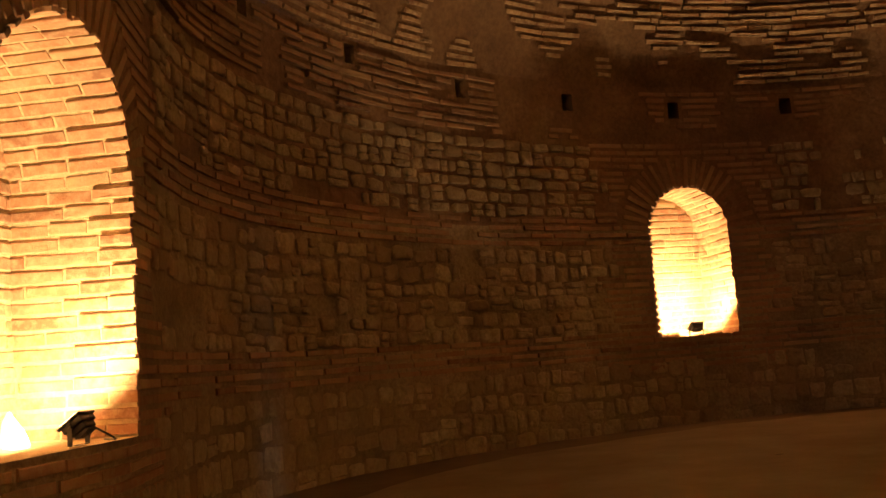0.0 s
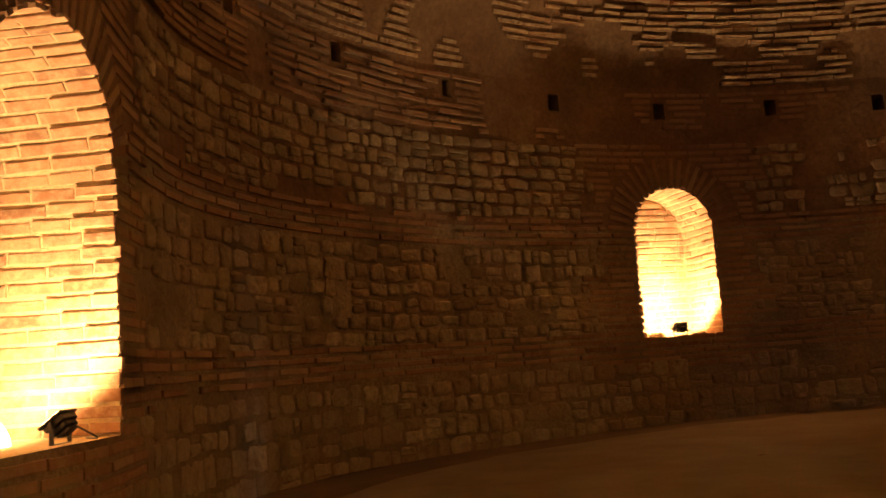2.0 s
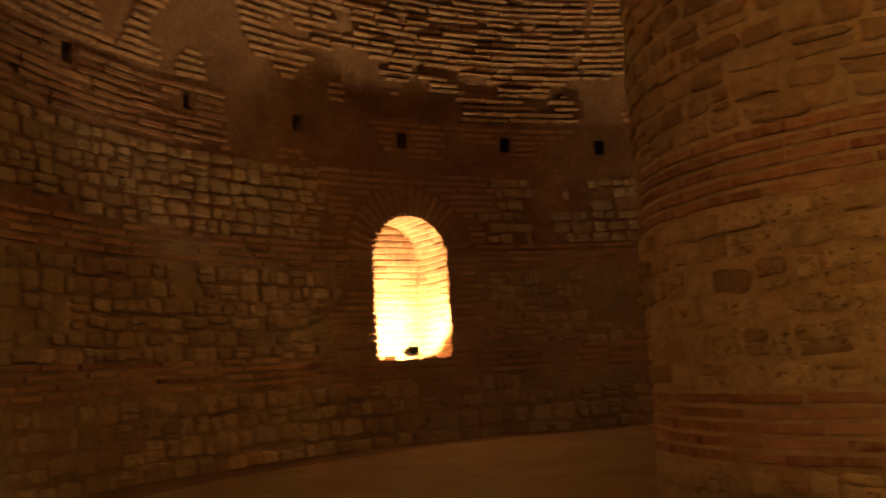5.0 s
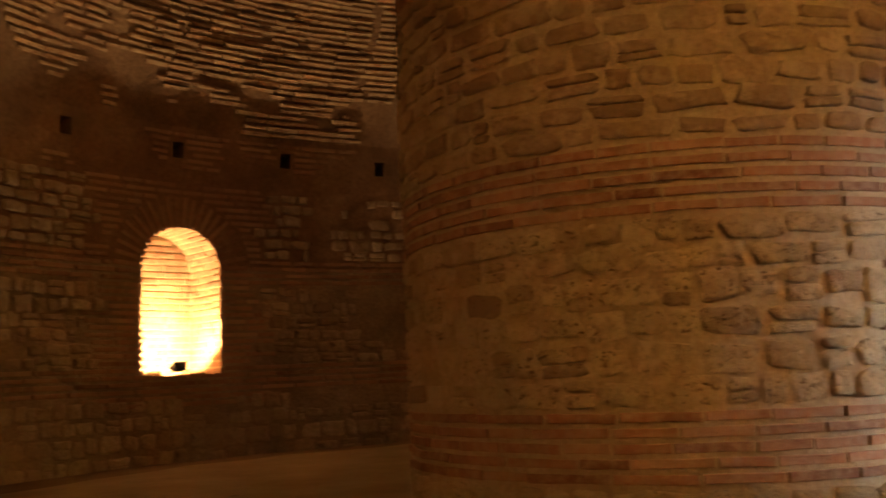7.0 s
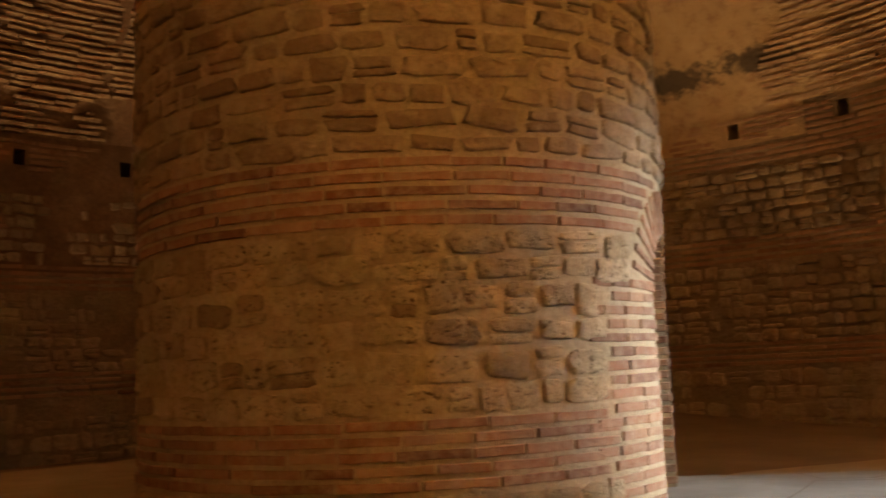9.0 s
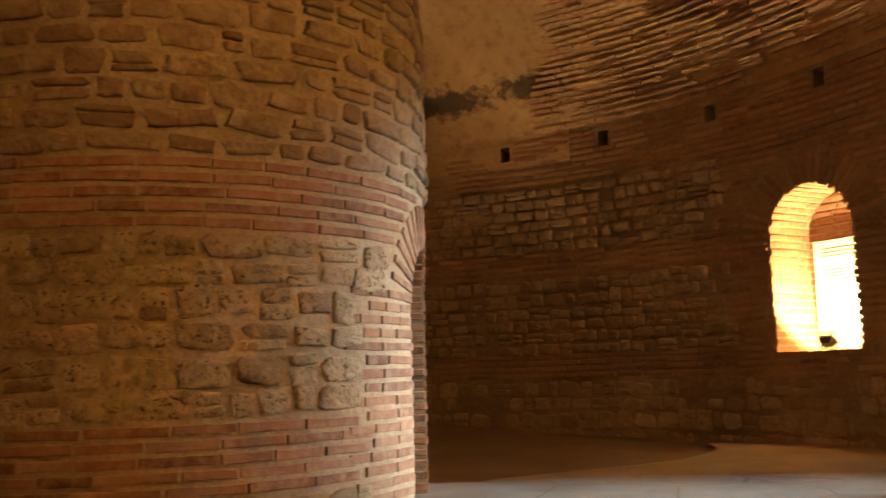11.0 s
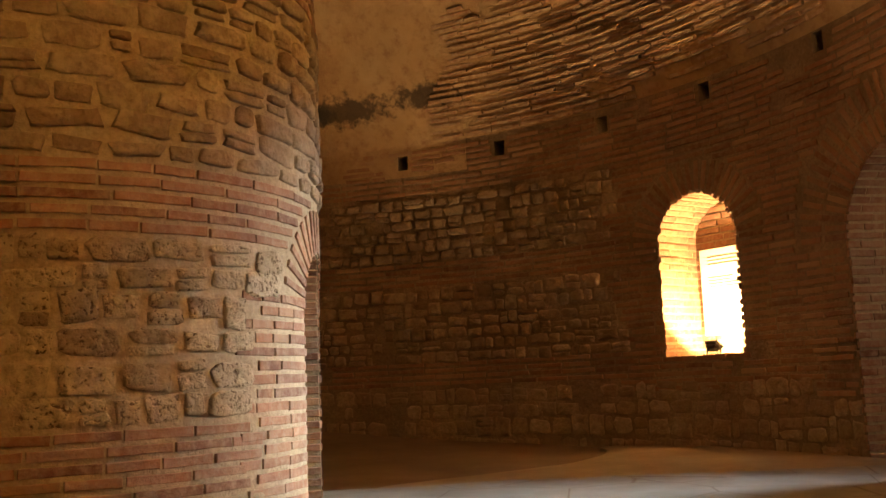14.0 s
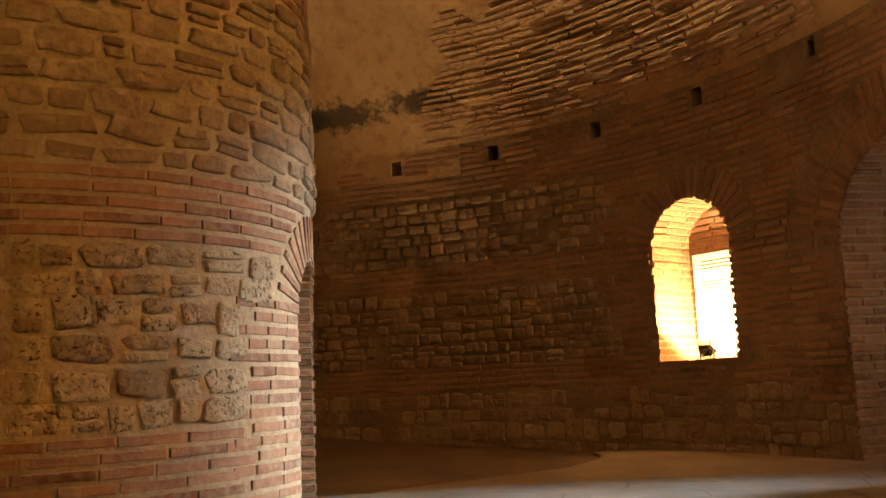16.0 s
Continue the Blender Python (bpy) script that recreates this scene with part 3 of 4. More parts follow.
def cone_stone(place):
    """Pale, pointed lump of stone."""
    bm = bmesh.new()
    bmesh.ops.create_cone(bm, cap_ends=True, segments=14, radius1=0.085, radius2=0.012, depth=0.15)
    bmesh.ops.subdivide_edges(bm, edges=bm.edges[:], cuts=3, use_grid_fill=True)
    for v in bm.verts:
        v.co += Vector((1, 1, 0.3)) * 0.012 * noise.noise(v.co * 22)
        v.co.z += 0.075
        v.co.x += 0.1 * v.co.z
    me = bpy.data.meshes.new("pale_stone")
    bm.to_mesh(me)
    bm.free()
    me.materials.append(PALE)
    me.polygons.foreach_set("use_smooth", [True] * len(me.polygons))
    ob = new("pale_stone", me)
    ob.matrix_world = pose(*place)
    return tagged(ob, "pale pointed lump of stone on the niche sill", "stone")


cone_stone(niche_point(NICHES[0], 0.17, 0.42, 0.004))
rubble = random.Random(17)
for k, count in ((0, 4), (1, 11), (2, 2)):
    for j in range(count):
        s = rubble.uniform(0.035, 0.1) if k != 1 else rubble.uniform(0.05, 0.15)
        lump("rubble_piece", "broken piece of masonry lying on the niche sill", "rubble",
             niche_point(NICHES[k], rubble.uniform(-0.4, 0.4), rubble.uniform(0.2, 0.5) if k != 0 else rubble.uniform(0.3, 0.55), 0.0),
             (s, s * rubble.uniform(0.6, 0.9), s * rubble.uniform(0.35, 0.6)), j + 20 * k, (STONE, BRICK)[j % 2], rubble.uniform(0, 360), "rubble on the niche sills")


# ---- masonry pieces: one shape shared by many ----
def ring_piece(rings, seed, jitter):
    """Verts and faces of a piece from rings of (outline points, height): open behind, closed in front."""
    rnd = random.Random(seed)
    verts, faces = [], []
    n = len(rings[0][0])
    for pts, h in rings:
        verts += [(x + rnd.uniform(-jitter, jitter), y + rnd.uniform(-jitter, jitter), h) for x, y in pts]
    for k in range(len(rings) - 1):
        for j in range(n):
            a, b = k * n + j, k * n + (j + 1) % n
            faces.append((a, b, b + n, a + n))
    top = (len(rings) - 1) * n
    verts.append((rnd.uniform(-0.1, 0.1), rnd.uniform(-0.1, 0.1), rings[-1][1] + rnd.uniform(-0.12, 0.12)))
    for j in range(n):
        faces.append((top + j, top + (j + 1) % n, len(verts) - 1))
    return verts, faces


def stone_shape(seed):
    rnd = random.Random(seed)
    e = rnd.uniform(0.25, 0.55)
    base = []
    for j in range(12):
        a = 2 * math.pi * (j + 0.5) / 12
        c, s = math.cos(a), math.sin(a)
        base.append((0.5 * math.copysign(abs(c) ** e, c) * rnd.uniform(0.84, 1.05), 0.5 * math.copysign(abs(s) ** e, s) * rnd.uniform(0.82, 1.05)))
    tip = (rnd.uniform(-0.04, 0.04), rnd.uniform(-0.05, 0.05))
    shrink = lambda f: [(x * f + tip[0] * (1 - f) * 3, y * f + tip[1] * (1 - f) * 3) for x, y in base]
    return ring_piece([(base, -0.6), (shrink(0.985), 0.5), (shrink(0.92), 0.9), (shrink(0.66), rnd.uniform(0.92, 1.12))], seed + 50, 0.012)


def brick_shape(seed):
    rnd = random.Random(seed)
    xs = (-0.5, -0.18, 0.16, 0.5)
    w = lambda: rnd.uniform(-0.05, 0.05)
    base = [(x, -0.5 + w()) for x in xs] + [(x, 0.5 + w()) for x in reversed(xs)]
    inset = lambda fx, fy: [(x * fx, y * fy) for x, y in base]
    return ring_piece([(base, -0.6), (inset(0.995, 0.97), 0.8), (inset(0.975, 0.8), rnd.uniform(0.95, 1.05))], seed + 90, 0.008)


def rugged_shape(seed):
    """A rough-hewn block with an uneven face."""
    rnd = random.Random(seed)
    e = rnd.uniform(0.22, 0.5)
    base = []
    for j in range(12):
        a = 2 * math.pi * (j + 0.5) / 12
        c, s = math.cos(a), math.sin(a)
        base.append((0.5 * math.copysign(abs(c) ** e, c) * rnd.uniform(0.8, 1.06), 0.5 * math.copysign(abs(s) ** e, s) * rnd.uniform(0.78, 1.06)))
    verts, faces = [], []
    for f, h, j in ((1.0, -0.6, 0.0), (0.97, 0.5, 0.1), (0.84, 0.9, 0.12), (0.5, 1.0, 0.2)):
        for x, y in base:
            verts.append((x * f + rnd.uniform(-0.02, 0.02), y * f + rnd.uniform(-0.025, 0.025), h + rnd.uniform(-j, j)))
    for k in range(3):
        for j in range(12):
            a, b = k * 12 + j, k * 12 + (j + 1) % 12
            faces.append((a, b, b + 12, a + 12))
    verts.append((0, 0, 1 + rnd.uniform(-0.12, 0.12)))
    faces += [(36 + j, 36 + (j + 1) % 12, 48) for j in range(12)]
    return verts, faces


STONES = [stone_shape(k) for k in range(14)]
RUGGED = [rugged_shape(k + 400) for k in range(18)]
BRICKS = [brick_shape(k + 200) for k in range(10)]


class Pieces:
    """Places of masonry pieces. Those for which single() holds become objects, the rest one joined mesh."""

    def __init__(self, shapes, name, material):
        self.shapes, self.name, self.material, self.items = shapes, name, material, []
        self.smooth = name == "stone"

    def add(self, rnd, place, along, up, out, length, height, depth, sink=0.0):
        m = Matrix((along * length, up * height, out * depth)).transposed().to_4x4()
        m.translation = place - out * sink
        self.items.append((m, rnd.randrange(len(self.shapes)), place))

    def arrays(self, items):
        vs, fs, k = [], [], 0
        local = [np.array(v) for v, _ in self.shapes]
        for m, i, _ in items:
            a = np.array(m)
            v = local[i] @ a[:3, :3].T + a[:3, 3]
            vs.append(v)
            fs += [tuple(q + k for q in f) for f in self.shapes[i][1]]
            k += len(v)
        return (np.concatenate(vs) if vs else np.zeros((0, 3))), fs

    def make(self, parent, joined_name, most=300, single=None):
        near = [it for it in self.items if single and single(it[2])]
        near = near[:most]
        keep = set(id(it) for it in near)
        rest = [it for it in self.items if id(it) not in keep]
        if near:
            meshes = []
            for v, f in self.shapes:
                me = bpy.data.meshes.new(self.name)
                me.from_pydata(v, [], f)
                me.materials.append(self.material)
                me.polygons.foreach_set("use_smooth", [self.smooth] * len(me.polygons))
                meshes.append(me)
            for m, i, _ in near:
                ob = new(self.name, meshes[i])
                ob.parent = parent
                ob.matrix_basis = m
        if rest:
            v, f = self.arrays(rest)
            ob = mesh_ob(joined_name, v.tolist(), f, self.material, self.smooth)
            ob.parent = parent
            tagged(ob, kind="stuff")


def lay(rnd, frame_at, r_at, t0, t1, z, h, length, gap, pieces, depth, ok=None, spread=0.35, sink=0.0):
    """One course between two thetas: pieces end to end, with mortar gaps."""
    th = t0 + math.degrees(rnd.uniform(0, gap) / r_at)
    relief = depth
    while th < t1:
        depth = relief(th) if callable(relief) else relief
        ln = length * rnd.uniform(1 - spread, 1 + spread)
        w = math.degrees(ln / r_at)
        if th + w > t1:
            w = t1 - th
            ln = radians(w) * r_at
            if ln < length * 0.25:
                break
        if ok is not None:
            good = 0
            while good < 8 and ok(th + w * good / 7, z):
                good += 1
            if good < 8:
                w *= max(0, good - 1) / 7
                ln = radians(w) * r_at
                if ln < 0.06:
                    th += max(w, 0) + math.degrees(0.03 / r_at)
                    continue
        mid = th + w / 2
        hh = h(mid) if callable(h) else h
        place, along, up, out = frame_at(mid, z)
        if hh < 0.06:
            ragged = depth >= 0.018
            tilt = rnd.uniform(-0.035, 0.035) if ragged else rnd.uniform(-0.014, 0.014)
            a2, u2 = (along + up * tilt + out * (rnd.uniform(-0.03, 0.03) if ragged else 0)).normalized(), (up - along * tilt).normalized()
            if ragged:
                if rnd.random() < 0.07:
                    th += w * rnd.uniform(0.5, 1)
                    continue
                hh *= rnd.uniform(0.75, 1.12)
                place = place - out * rnd.uniform(0, 0.012) + up * rnd.uniform(-0.006, 0.006)
        else:
            tilt = rnd.uniform(-0.07, 0.07)
            a2 = (along + up * tilt + out * rnd.uniform(-0.05, 0.05)).normalized()
            u2 = (up - along * tilt + out * rnd.uniform(-0.07, 0.07)).normalized()
        if hh > 0.09 and rnd.random() < 0.2:
            cut = rnd.uniform(0.36, 0.62)
            for off, part_h in ((-(1 - cut) / 2, cut), (cut / 2, 1 - cut)):
                pieces.add(rnd, place + up * off * hh, a2, u2, out, ln * rnd.uniform(0.85, 1.0), hh * part_h * 1.02, depth * rnd.uniform(0.5, 1.3), sink)
        else:
            tall = hh * (rnd.uniform(0.9, 1.05) if hh < 0.06 else rnd.uniform(0.8, 1.14))
            pieces.add(rnd, place + up * (rnd.uniform(-0.03, 0.03) if hh < 0.06 else rnd.uniform(-0.09, 0.09)) * hh, a2, u2, out, ln, tall, depth * rnd.uniform(0.5, 1.35), sink)
        th += w + math.degrees(gap * rnd.uniform(0.7, 1.3) / r_at)


# ---- the column's masonry ----
def dress_column():
    rnd = random.Random(11)
    bricks, stones = Pieces(BRICKS, "brick", BRICK), Pieces(RUGGED, "stone", COLUMN_STONE)
    upper = Pieces(RUGGED, "stone", UPPER_STONE)
    c, half = COL_DOOR[:2]
    jamb_hi, jamb_lo = c + half, c - half
    spring = COL_DOOR[3] - radians(half) * R_COL
    v_in, v_len = radians(half) * R_COL, 0.24

    def in_arch(th, z, extra):
        d = math.hypot(radians(th - c) * R_COL, max(0, z - spring))
        return d < v_in + extra

    # doorway jambs: brick quoins, long and short by turns
    pitch, k, z = 0.068, 0, 0.04
    while z < spring + 0.05:
        for sgn, edge in ((1, jamb_hi), (-1, jamb_lo)):
            reach = math.degrees((0.6 if k % 2 else 0.47) * rnd.uniform(0.92, 1.1) / R_COL)
            lo, hi = (edge + 0.2, edge + reach) if sgn > 0 else (edge - reach, edge - 0.2)
            lay(rnd, col_frame, R_COL, lo, hi, z, 0.045, 0.24, 0.012, bricks, 0.008, spread=0.45)
        # the jamb's own reveal
        for edge, sgn in ((jamb_lo, 1), (jamb_hi, -1)):
            out = polar(edge, 1, 0)
            face = Vector((out.y, -out.x, 0)) * sgn
            for r0, ln in ((R_COL - 0.1, 0.19), (R_COL - 0.31, 0.18)):
                bricks.add(rnd, polar(edge, r0, z), out, Vector((0, 0, 1)), face, ln, 0.043, 0.022 * rnd.uniform(0.5, 1.3))
        z += pitch
        k += 1
    # arch ring
    count = 19
    for j in range(count):
        a = math.pi * (j + 0.5) / count
        rad = v_in + 0.01 + v_len / 2
        th = c + math.degrees(rad * math.cos(a) / R_COL)
        place, along, up, out = col_frame(th, spring + rad * math.sin(a))
        radial = along * -math.cos(a) + up * math.sin(a)
        bricks.add(rnd, place, radial, out.cross(radial).normalized(), out, v_len * rnd.uniform(0.9, 1.05), 0.038, 0.01)
        th2 = c + math.degrees(v_in * math.cos(a) / R_COL)
        p2 = polar(th2, R_COL - 0.12, spring + v_in * math.sin(a))
        bricks.add(rnd, p2, out, out.cross(radial).normalized(), radial * -1, 0.22, 0.045, 0.012)

    def quoin(th, z):
        return z < spring + 0.03 and (abs(th - jamb_hi - 9) < 9.6 + 2.5 * math.sin(z * 23) or abs(th - jamb_lo + 9) < 9.6)

    free = lambda th, z: not in_arch(th, z, v_len + 0.05) and not (abs(th - c) < half + 0.5 and z < spring) and not quoin(th, z)
    start, stop = c - 175, c + 185

    def brick_band(z0, courses, pitch):
        for q in range(courses):
            z = z0 + pitch * (q + 0.5)
            lay(rnd, col_frame, R_COL, start + rnd.uniform(0, 8), stop, z, 0.044, 0.3, 0.013, bricks, 0.009, free, 0.35)

    def stone_rows(z0, z1, rows, length, depth, which, joint):
        hs = [rnd.uniform(0.8, 1.2) for _ in range(rows)]
        tot, z = sum(hs), z0
        for h in hs:
            h *= (z1 - z0) / tot
            ph = rnd.uniform(0, 7)
            lay(rnd, col_frame, R_COL, start + rnd.uniform(0, 8), stop, z + h / 2, lambda t: (h - joint) * (0.95 + 0.1 * math.sin(t * 0.37 + ph)), length, joint, which, depth, free, 0.5)
            z += h

    worn = lambda low, high: lambda th: low + (high - low) * max(0.0, min(1.0, (172 - th) / 22))
    stone_rows(-0.05, 0.27, 2, 0.19, 0.022, stones, 0.006)
    brick_band(0.27, 5, 0.066)
    stone_rows(0.605, 1.445, 6, 0.2, worn(0.017, 0.026), stones, 0.009)
    brick_band(1.45, 5, 0.068)
    stone_rows(1.795, 2.88, 9, 0.235, worn(0.018, 0.028), upper, 0.014)
    brick_band(2.88, 7, 0.072)
    front = lambda p: 118 < math.degrees(math.atan2(p.x, p.y)) % 360 < 250
    bricks.make(column, "brickwork", 300, front)
    stones.items.sort(key=lambda it: abs(it[2].z - 1.35))
    stones.make(column, "rubble_stones", 170, front)
    upper.items.sort(key=lambda it: it[2].z)
    upper.make(column, "upper_stones", 130, front)


dress_column()

# ---- the wall's masonry ----
LOW_BAND, MID_BAND, TOP_BAND = (0.67, 0.93), (1.80, 2.08), 2.84


def hole_at(th, z, m=0.02):
    return any(abs(th - h) < HOLE_HALF + math.degrees(m / R_WALL) and abs(z - hz) < 0.085 + m for h, hz in HOLES)


def surround(th, z):
    """Where the brick framing of niches and entrance takes the place of stone."""
    w = 0.12 * math.sin(z * 9 + th) + 0.06 * math.sin(z * 31)
    for c, half, sill, top, _ in [n[1:] for n in NICHES]:
        if abs(th - c) < half + math.degrees((0.52 + w) / R_WALL) and sill - 0.3 < z < top + 0.5:
            return True
    if 74 < th < 112 and z > 0.62:
        return True
    return DOOR[0] - DOOR[1] - 5 < th < DOOR[0] + DOOR[1] + 5 and z > 0.5


def seam(th, z):
    """Upright cracks where the courses are broken."""
    wob = 0.25 * math.sin(z * 5) + 0.12 * math.sin(z * 17)
    return (abs(th + 35.6 + wob) < 0.22 and z > 2.4) or (abs(th + 58.9 + wob) < 0.14 and z > 3.3) or (abs(th - 76.2 - wob * 0.4) < 0.12 and z < 0.8)


def ring_clear(th, z):
    """Outside the openings, their arch rings and the beam holes."""
    if opening_at(th, z, 0.012) or hole_at(th, z) or seam(th, z):
        return False
    for c, half, sill, top, ring in RINGS:
        r_m = radians(half) * R_WALL
        spring = top - r_m
        if z > spring and math.hypot(radians(th - c) * R_WALL, z - spring) < r_m + ring + 0.03:
            return False
    return True


RINGS = [(n[1], n[2], n[3], n[4], 0.3) for n in NICHES] + [(DOOR[0], DOOR[1], 0.0, DOOR[3], 0.52)]


def dress_wall():
    rnd = random.Random(5)
    bricks, stones = Pieces(BRICKS, "brick", OLD_BRICK), Pieces(RUGGED, "stone", STONE)
    lined = Pieces(BRICKS, "brick", BRICK)
    framed = lambda th, z: ring_clear(th, z) and surround(th, z)
    open_stone = lambda th, z: ring_clear(th, z) and not surround(th, z) and not lost(th, z)

    def lost(th, z):
        """Stones fallen out or hidden under mortar."""
        k = noise.noise(Vector((th * 0.16, z * 2.1, 7))) + 0.3 * noise.noise(Vector((th * 0.6, z * 7, 9)))
        if th > 10 and z < 0.42:
            return k > 0.9 - 0.022 * (74 - th)
        if -122 < th < -62 and 0.94 < z < 1.8:
            return k > 0.3
        if -58 < th < -25:
            return k > 0.12
        return k > 0.5

    def smeared(th, z):
        """Brick courses that lie under a skin of mortar."""
        k = noise.noise(Vector((th * 0.1, z * 1.6, 21))) + 0.4 * noise.noise(Vector((th * 0.4, z * 5, 3)))
        if z > TOP_BAND and -78 < th < -24:
            return k > -0.12
        if z > 3.1 and 12 < th < 46:
            return k > -0.05
        return k > 0.42

    def flush(th):
        """The top courses stand proud towards the west, and lie flush over the niches."""
        return 0.03 if th < -80 else 0.01

    def stone_relief(th):
        rough = math.exp(-((th + 99) / 4.5) ** 2)
        return (0.02 if th < 10 else 0.03) + 0.016 * rough * rnd.uniform(0.2, 1.2)

    def in_band(z):
        return LOW_BAND[0] < z < LOW_BAND[1] or MID_BAND[0] < z < MID_BAND[1] or z > TOP_BAND

    z = 0.1
    while z < SPRING - 0.03:
        pitch = 0.07 * rnd.uniform(0.95, 1.05)
        if in_band(z):
            patch = lambda th, zz: ring_clear(th, zz) and not smeared(th, zz)
            lay(rnd, wall_frame, R_WALL, -176, 176, z, 0.043, 0.33, 0.02, bricks, flush if z > TOP_BAND else 0.016, patch, 0.3)
        else:
            lay(rnd, wall_frame, R_WALL, -176, 176, z, 0.043, 0.33, 0.02, bricks, 0.009, framed, 0.3)
        z += pitch
    for z0, z1, rows in ((-0.05, 0.655, 4), (0.94, 1.79, 6), (2.09, 2.83, 6)):
        hs = [rnd.uniform(0.8, 1.2) for _ in range(rows)]
        z = z0
        for h in hs:
            h *= (z1 - z0) / sum(hs)
            ph = rnd.uniform(0, 7)
            lay(rnd, wall_frame, R_WALL, -176, 176, z + h / 2, lambda t: (h - 0.004) * (0.95 + 0.12 * math.sin(t * 0.5 + ph)), 0.18, 0.006, stones, (lambda t: 0.013) if z1 < 0.7 else stone_relief, open_stone, 0.55)
            z += h
    # arch rings of the openings
    for c, half, sill, top, ring in RINGS:
        r_m = radians(half) * R_WALL
        spring = top - r_m
        count = int(math.pi * (r_m + ring * 0.3) / 0.075)
        for j in range(count):
            a = math.pi * (j + 0.5) / count
            rad = r_m + 0.012 + ring / 2
            place, along, up, out = wall_frame(c + math.degrees(rad * math.cos(a) / R_WALL), min(spring + rad * math.sin(a), SPRING))
            radial = (along * math.cos(a) + up * math.sin(a)).normalized()
            parts = ((0, ring),) if ring < 0.4 else ((-ring * 0.26, ring * 0.46), (ring * 0.25, ring * 0.47))
            for off, ln in parts:
                bricks.add(rnd, place + radial * off, radial, out.cross(radial).normalized(), out, ln * rnd.uniform(0.88, 1.08), 0.046, 0.009)
    # reveals: courses that run into the depth, round the arch; backs of the niches
    for c, half, sill, top, depth in [n[1:] for n in NICHES[:3]] + [(DOOR[0], DOOR[1], 0.0, DOOR[3], 1.3)]:
        p0, p1 = polar(c - half, wall_r(c - half), 0), polar(c + half, wall_r(c + half), 0)
        along = (p1 - p0).normalized()
        a = (polar(c + 0.5, wall_r(c + 0.5), 0) - polar(c - 0.5, wall_r(c - 0.5), 0)).normalized()
        deep = Vector((-a.y, a.x, 0))
        r_m = radians(half) * R_WALL
        spring = top - r_m
        leg = spring - sill
        total = leg * 2 + math.pi * r_m
        n = int(total / 0.07)
        for j in range(n):
            s = total * (j + 0.5) / n
            if s < leg:
                th, z, nrm, tan = c + half, sill + s, along * -1, Vector((0, 0, 1))
            elif s > total - leg:
                th, z, nrm, tan = c - half, sill + total - s, along, Vector((0, 0, -1))
            else:
                q = (s - leg) / r_m
                th, z = c + half * math.cos(q), spring + r_m * math.sin(q)
                nrm = (along * -math.cos(q) - Vector((0, 0, 1)) * math.sin(q)).normalized()
                tan = deep.cross(nrm).normalized()
            base = polar(th, wall_r(th), z)
            d = -0.016 + rnd.uniform(-0.016, 0.012)
            first = True
            while d < depth - 0.05:
                ln = min(rnd.uniform(0.17, 0.34) if not first or j % 2 else rnd.uniform(0.1, 0.2), depth - d)
                lined.add(rnd, base + deep * (d + ln / 2), deep, deep.cross(nrm).normalized() * -1, nrm, ln, 0.05 * rnd.uniform(0.92, 1.08), rnd.uniform(0.008, 0.022) if first else 0.008 * rnd.uniform(0.5, 1.4))
                d += ln + 0.014
                first = False
        if sill > 0.1:
            z = sill + 0.04
            mid = (p0 + p1) / 2
            while z < top - 0.05:
                hw = r_m if z < spring else math.sqrt(max(0, r_m ** 2 - (z - spring) ** 2))
                x = -hw + rnd.uniform(-0.02, 0.0)
                while x < hw - 0.04:
                    ln = min(rnd.uniform(0.2, 0.36), hw - x)
                    lined.add(rnd, Vector((mid.x, mid.y, z)) + deep * depth + along * (x + ln / 2), along, Vector((0, 0, 1)), deep * -1, ln, 0.052 * rnd.uniform(0.9, 1.1), 0.009 * rnd.uniform(0.4, 1.6))
                    x += ln + 0.014
                z += 0.07
    lined.items.sort(key=lambda it: math.hypot(it[2].x + 4.2, it[2].y + 4.0))
    lined.make(wall, "niche_brickwork", 300, lambda p: p.x < 0)
    bricks.items.sort(key=lambda it: math.hypot(it[2].x + 4.2, it[2].y + 4.0))
    bricks.make(wall, "brickwork", 300, lambda p: math.degrees(math.atan2(p.x, p.y)) < -104)
    stones.items.sort(key=lambda it: math.hypot(it[2].x + 5.2, it[2].y + 2.0))
    stones.make(wall, "rubble_stones", 300, lambda p: math.degrees(math.atan2(p.x, p.y)) < -60)


dress_wall()


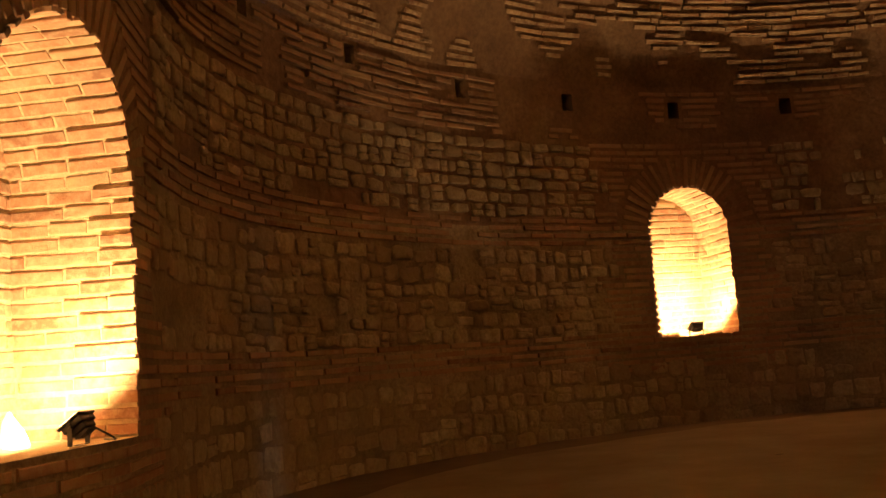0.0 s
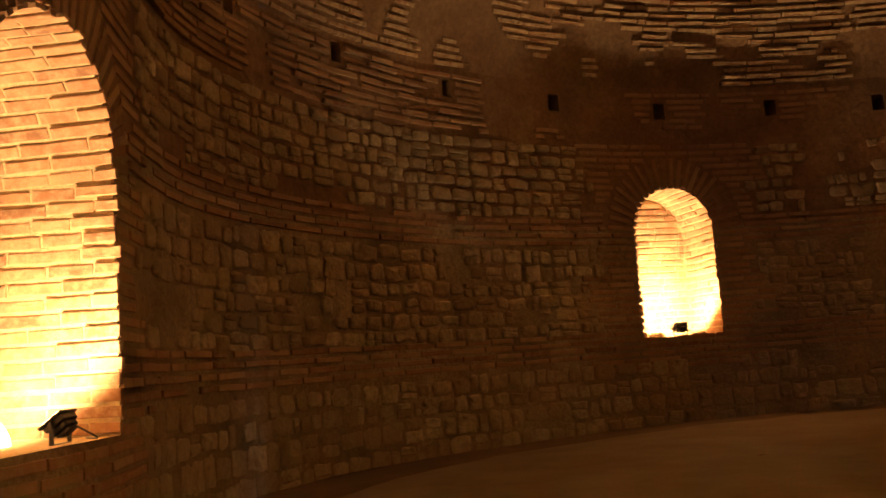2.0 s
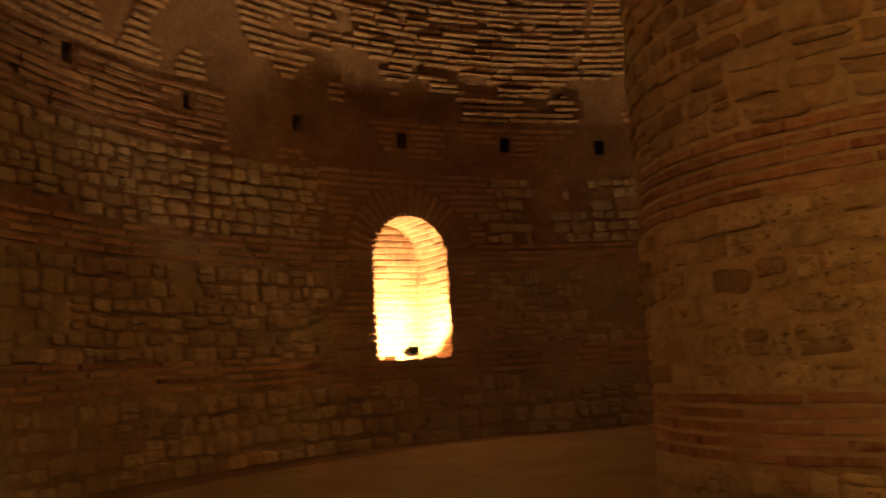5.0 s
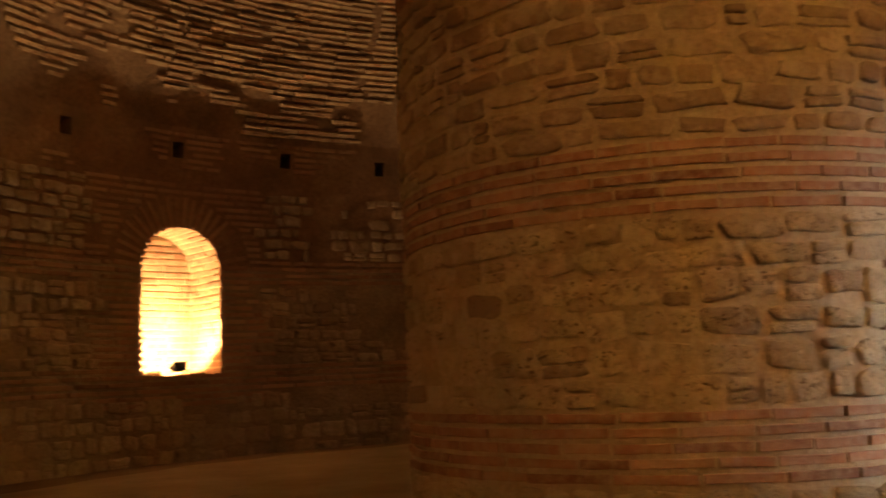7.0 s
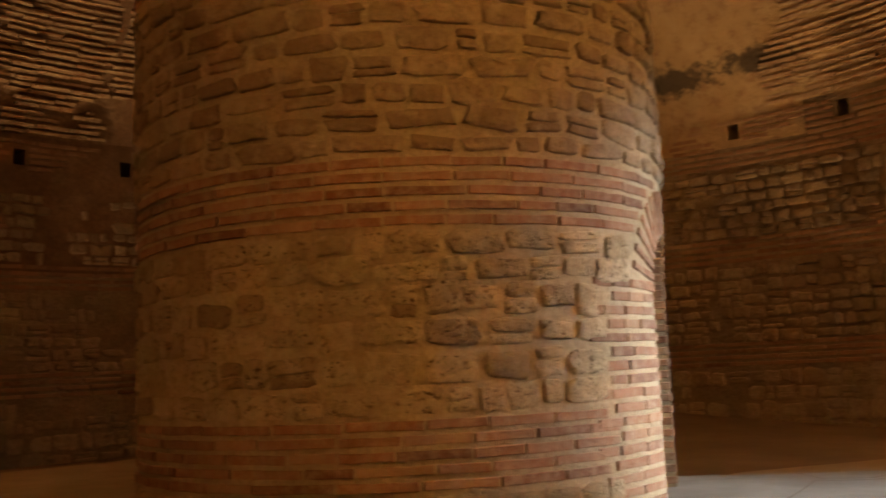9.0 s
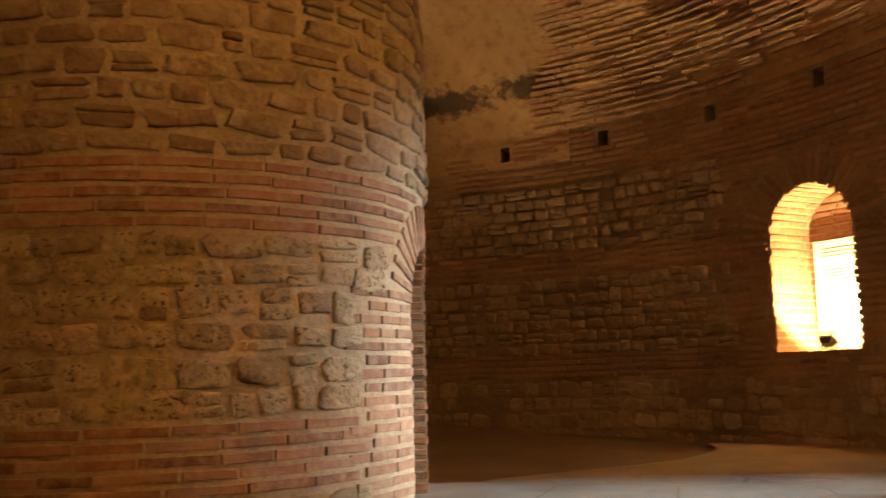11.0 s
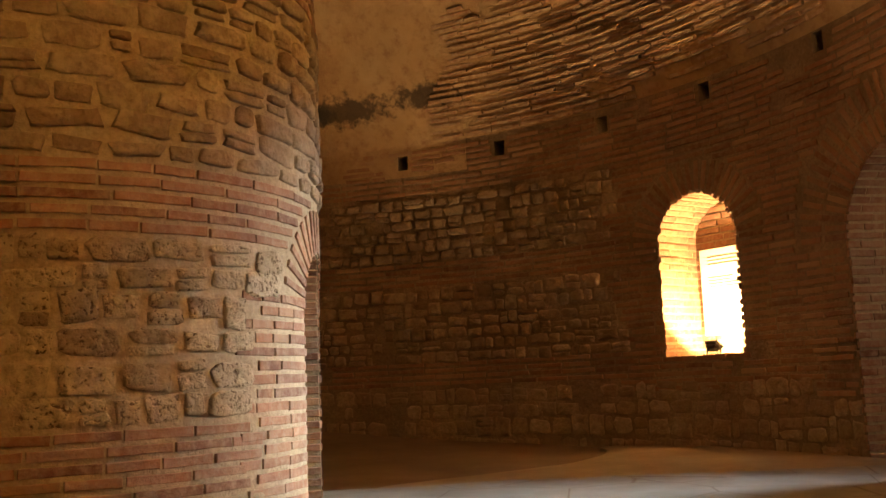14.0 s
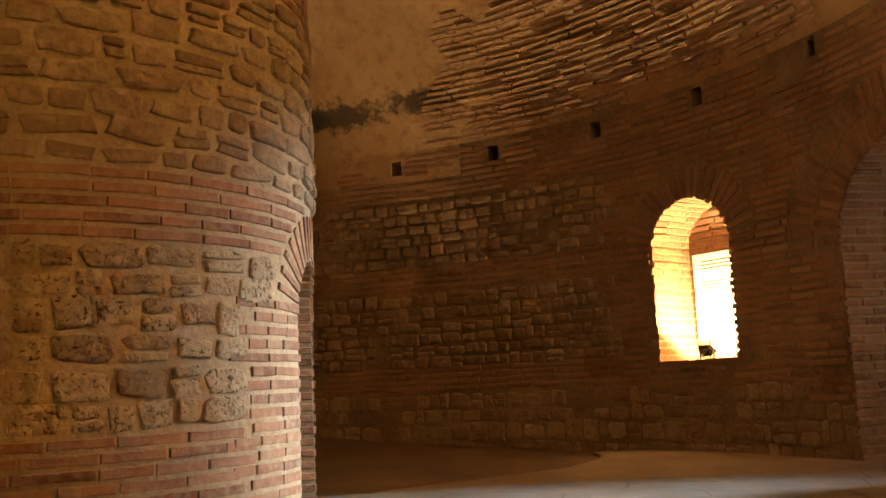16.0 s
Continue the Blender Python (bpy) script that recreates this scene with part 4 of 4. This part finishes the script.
# ---- thin bricks of the vault, part of the ceiling's mesh ----
def dress_vault():
    rnd = random.Random(8)
    bricks = Pieces(BRICKS, "brick", VAULT_BRICK)

    def bare(th, z):
        k = noise.noise(Vector((th * 0.055, z * 0.8, 2))) + 0.5 * noise.noise(Vector((th * 0.2, z * 2.4, 5)))
        level = -0.1 + 0.42 * max(0, (z - 4.3))
        if math.hypot((th - 24.0) / 2.0, (z - 4.17) / 0.11) < 1:
            return True
        if 10 < th < 42 + 8 * k:
            return False
        if 42 <= th < 90:
            level = -0.6 + 1.3 * max(0, z - 4.02 - 0.016 * (th - 45))
            if 60 < th and z < 3.58 + 0.05 * k:
                level = 0.15
        elif -86 < th < -24:
            level = 0.05 if z < edge(th) else -1.0 + 0.5 * max(0, z - 4.6)
        return k > level and not seam(th, z)

    def edge(th):
        """Ragged line over the west niche where the facing has fallen from the vault."""
        return 3.8 + 0.0016 * (th + 50) ** 2 * (0.35 if th > -50 else 1) + 0.06 * noise.noise(Vector((th * 0.5, 0, 4)))

    def eroded(th):
        east, west = math.exp(-((th - 69) / 15) ** 2), math.exp(-((th + 52) / 22) ** 2)
        return 0.026 + (0.055 * east + 0.045 * west) * rnd.uniform(0.1, 1.0)

    s = 0.006
    while s < 0.36:
        r, z = vault_rz(s)
        lay(rnd, wall_frame, r, -130, 118, z, 0.042, 0.33, 0.02, bricks, eroded, bare, 0.35)
        (ra, za), (rb, zb) = vault_rz(s), vault_rz(s + 0.001)
        s += 0.07 / (math.hypot(ra - rb, za - zb) / 0.001)
    v, f = bricks.arrays(bricks.items)
    me = ceiling.data
    k = len(me.vertices)
    old = [tuple(q.co) for q in me.vertices]
    faces = [tuple(p.vertices) for p in me.polygons]
    fresh = bpy.data.meshes.new("ceiling")
    fresh.from_pydata(old + [tuple(q) for q in v], [], faces + [tuple(i + k for i in q) for q in f])
    fresh.materials.append(PLASTER)
    fresh.materials.append(VAULT_BRICK)
    fresh.materials.append(SKIN)
    # on the west side brown render and brick dust cover the vault between the bricks
    mids = [sum((Vector(old[i]) for i in q), Vector()) / len(q) for q in faces]
    skin = [2 if m.x < 0 and m.z < 4.9 else 0 for m in mids]
    fresh.polygons.foreach_set("material_index", skin + [1] * len(f))
    fresh.polygons.foreach_set("use_smooth", [True] * len(faces) + [False] * len(f))
    ceiling.data = fresh


dress_vault()
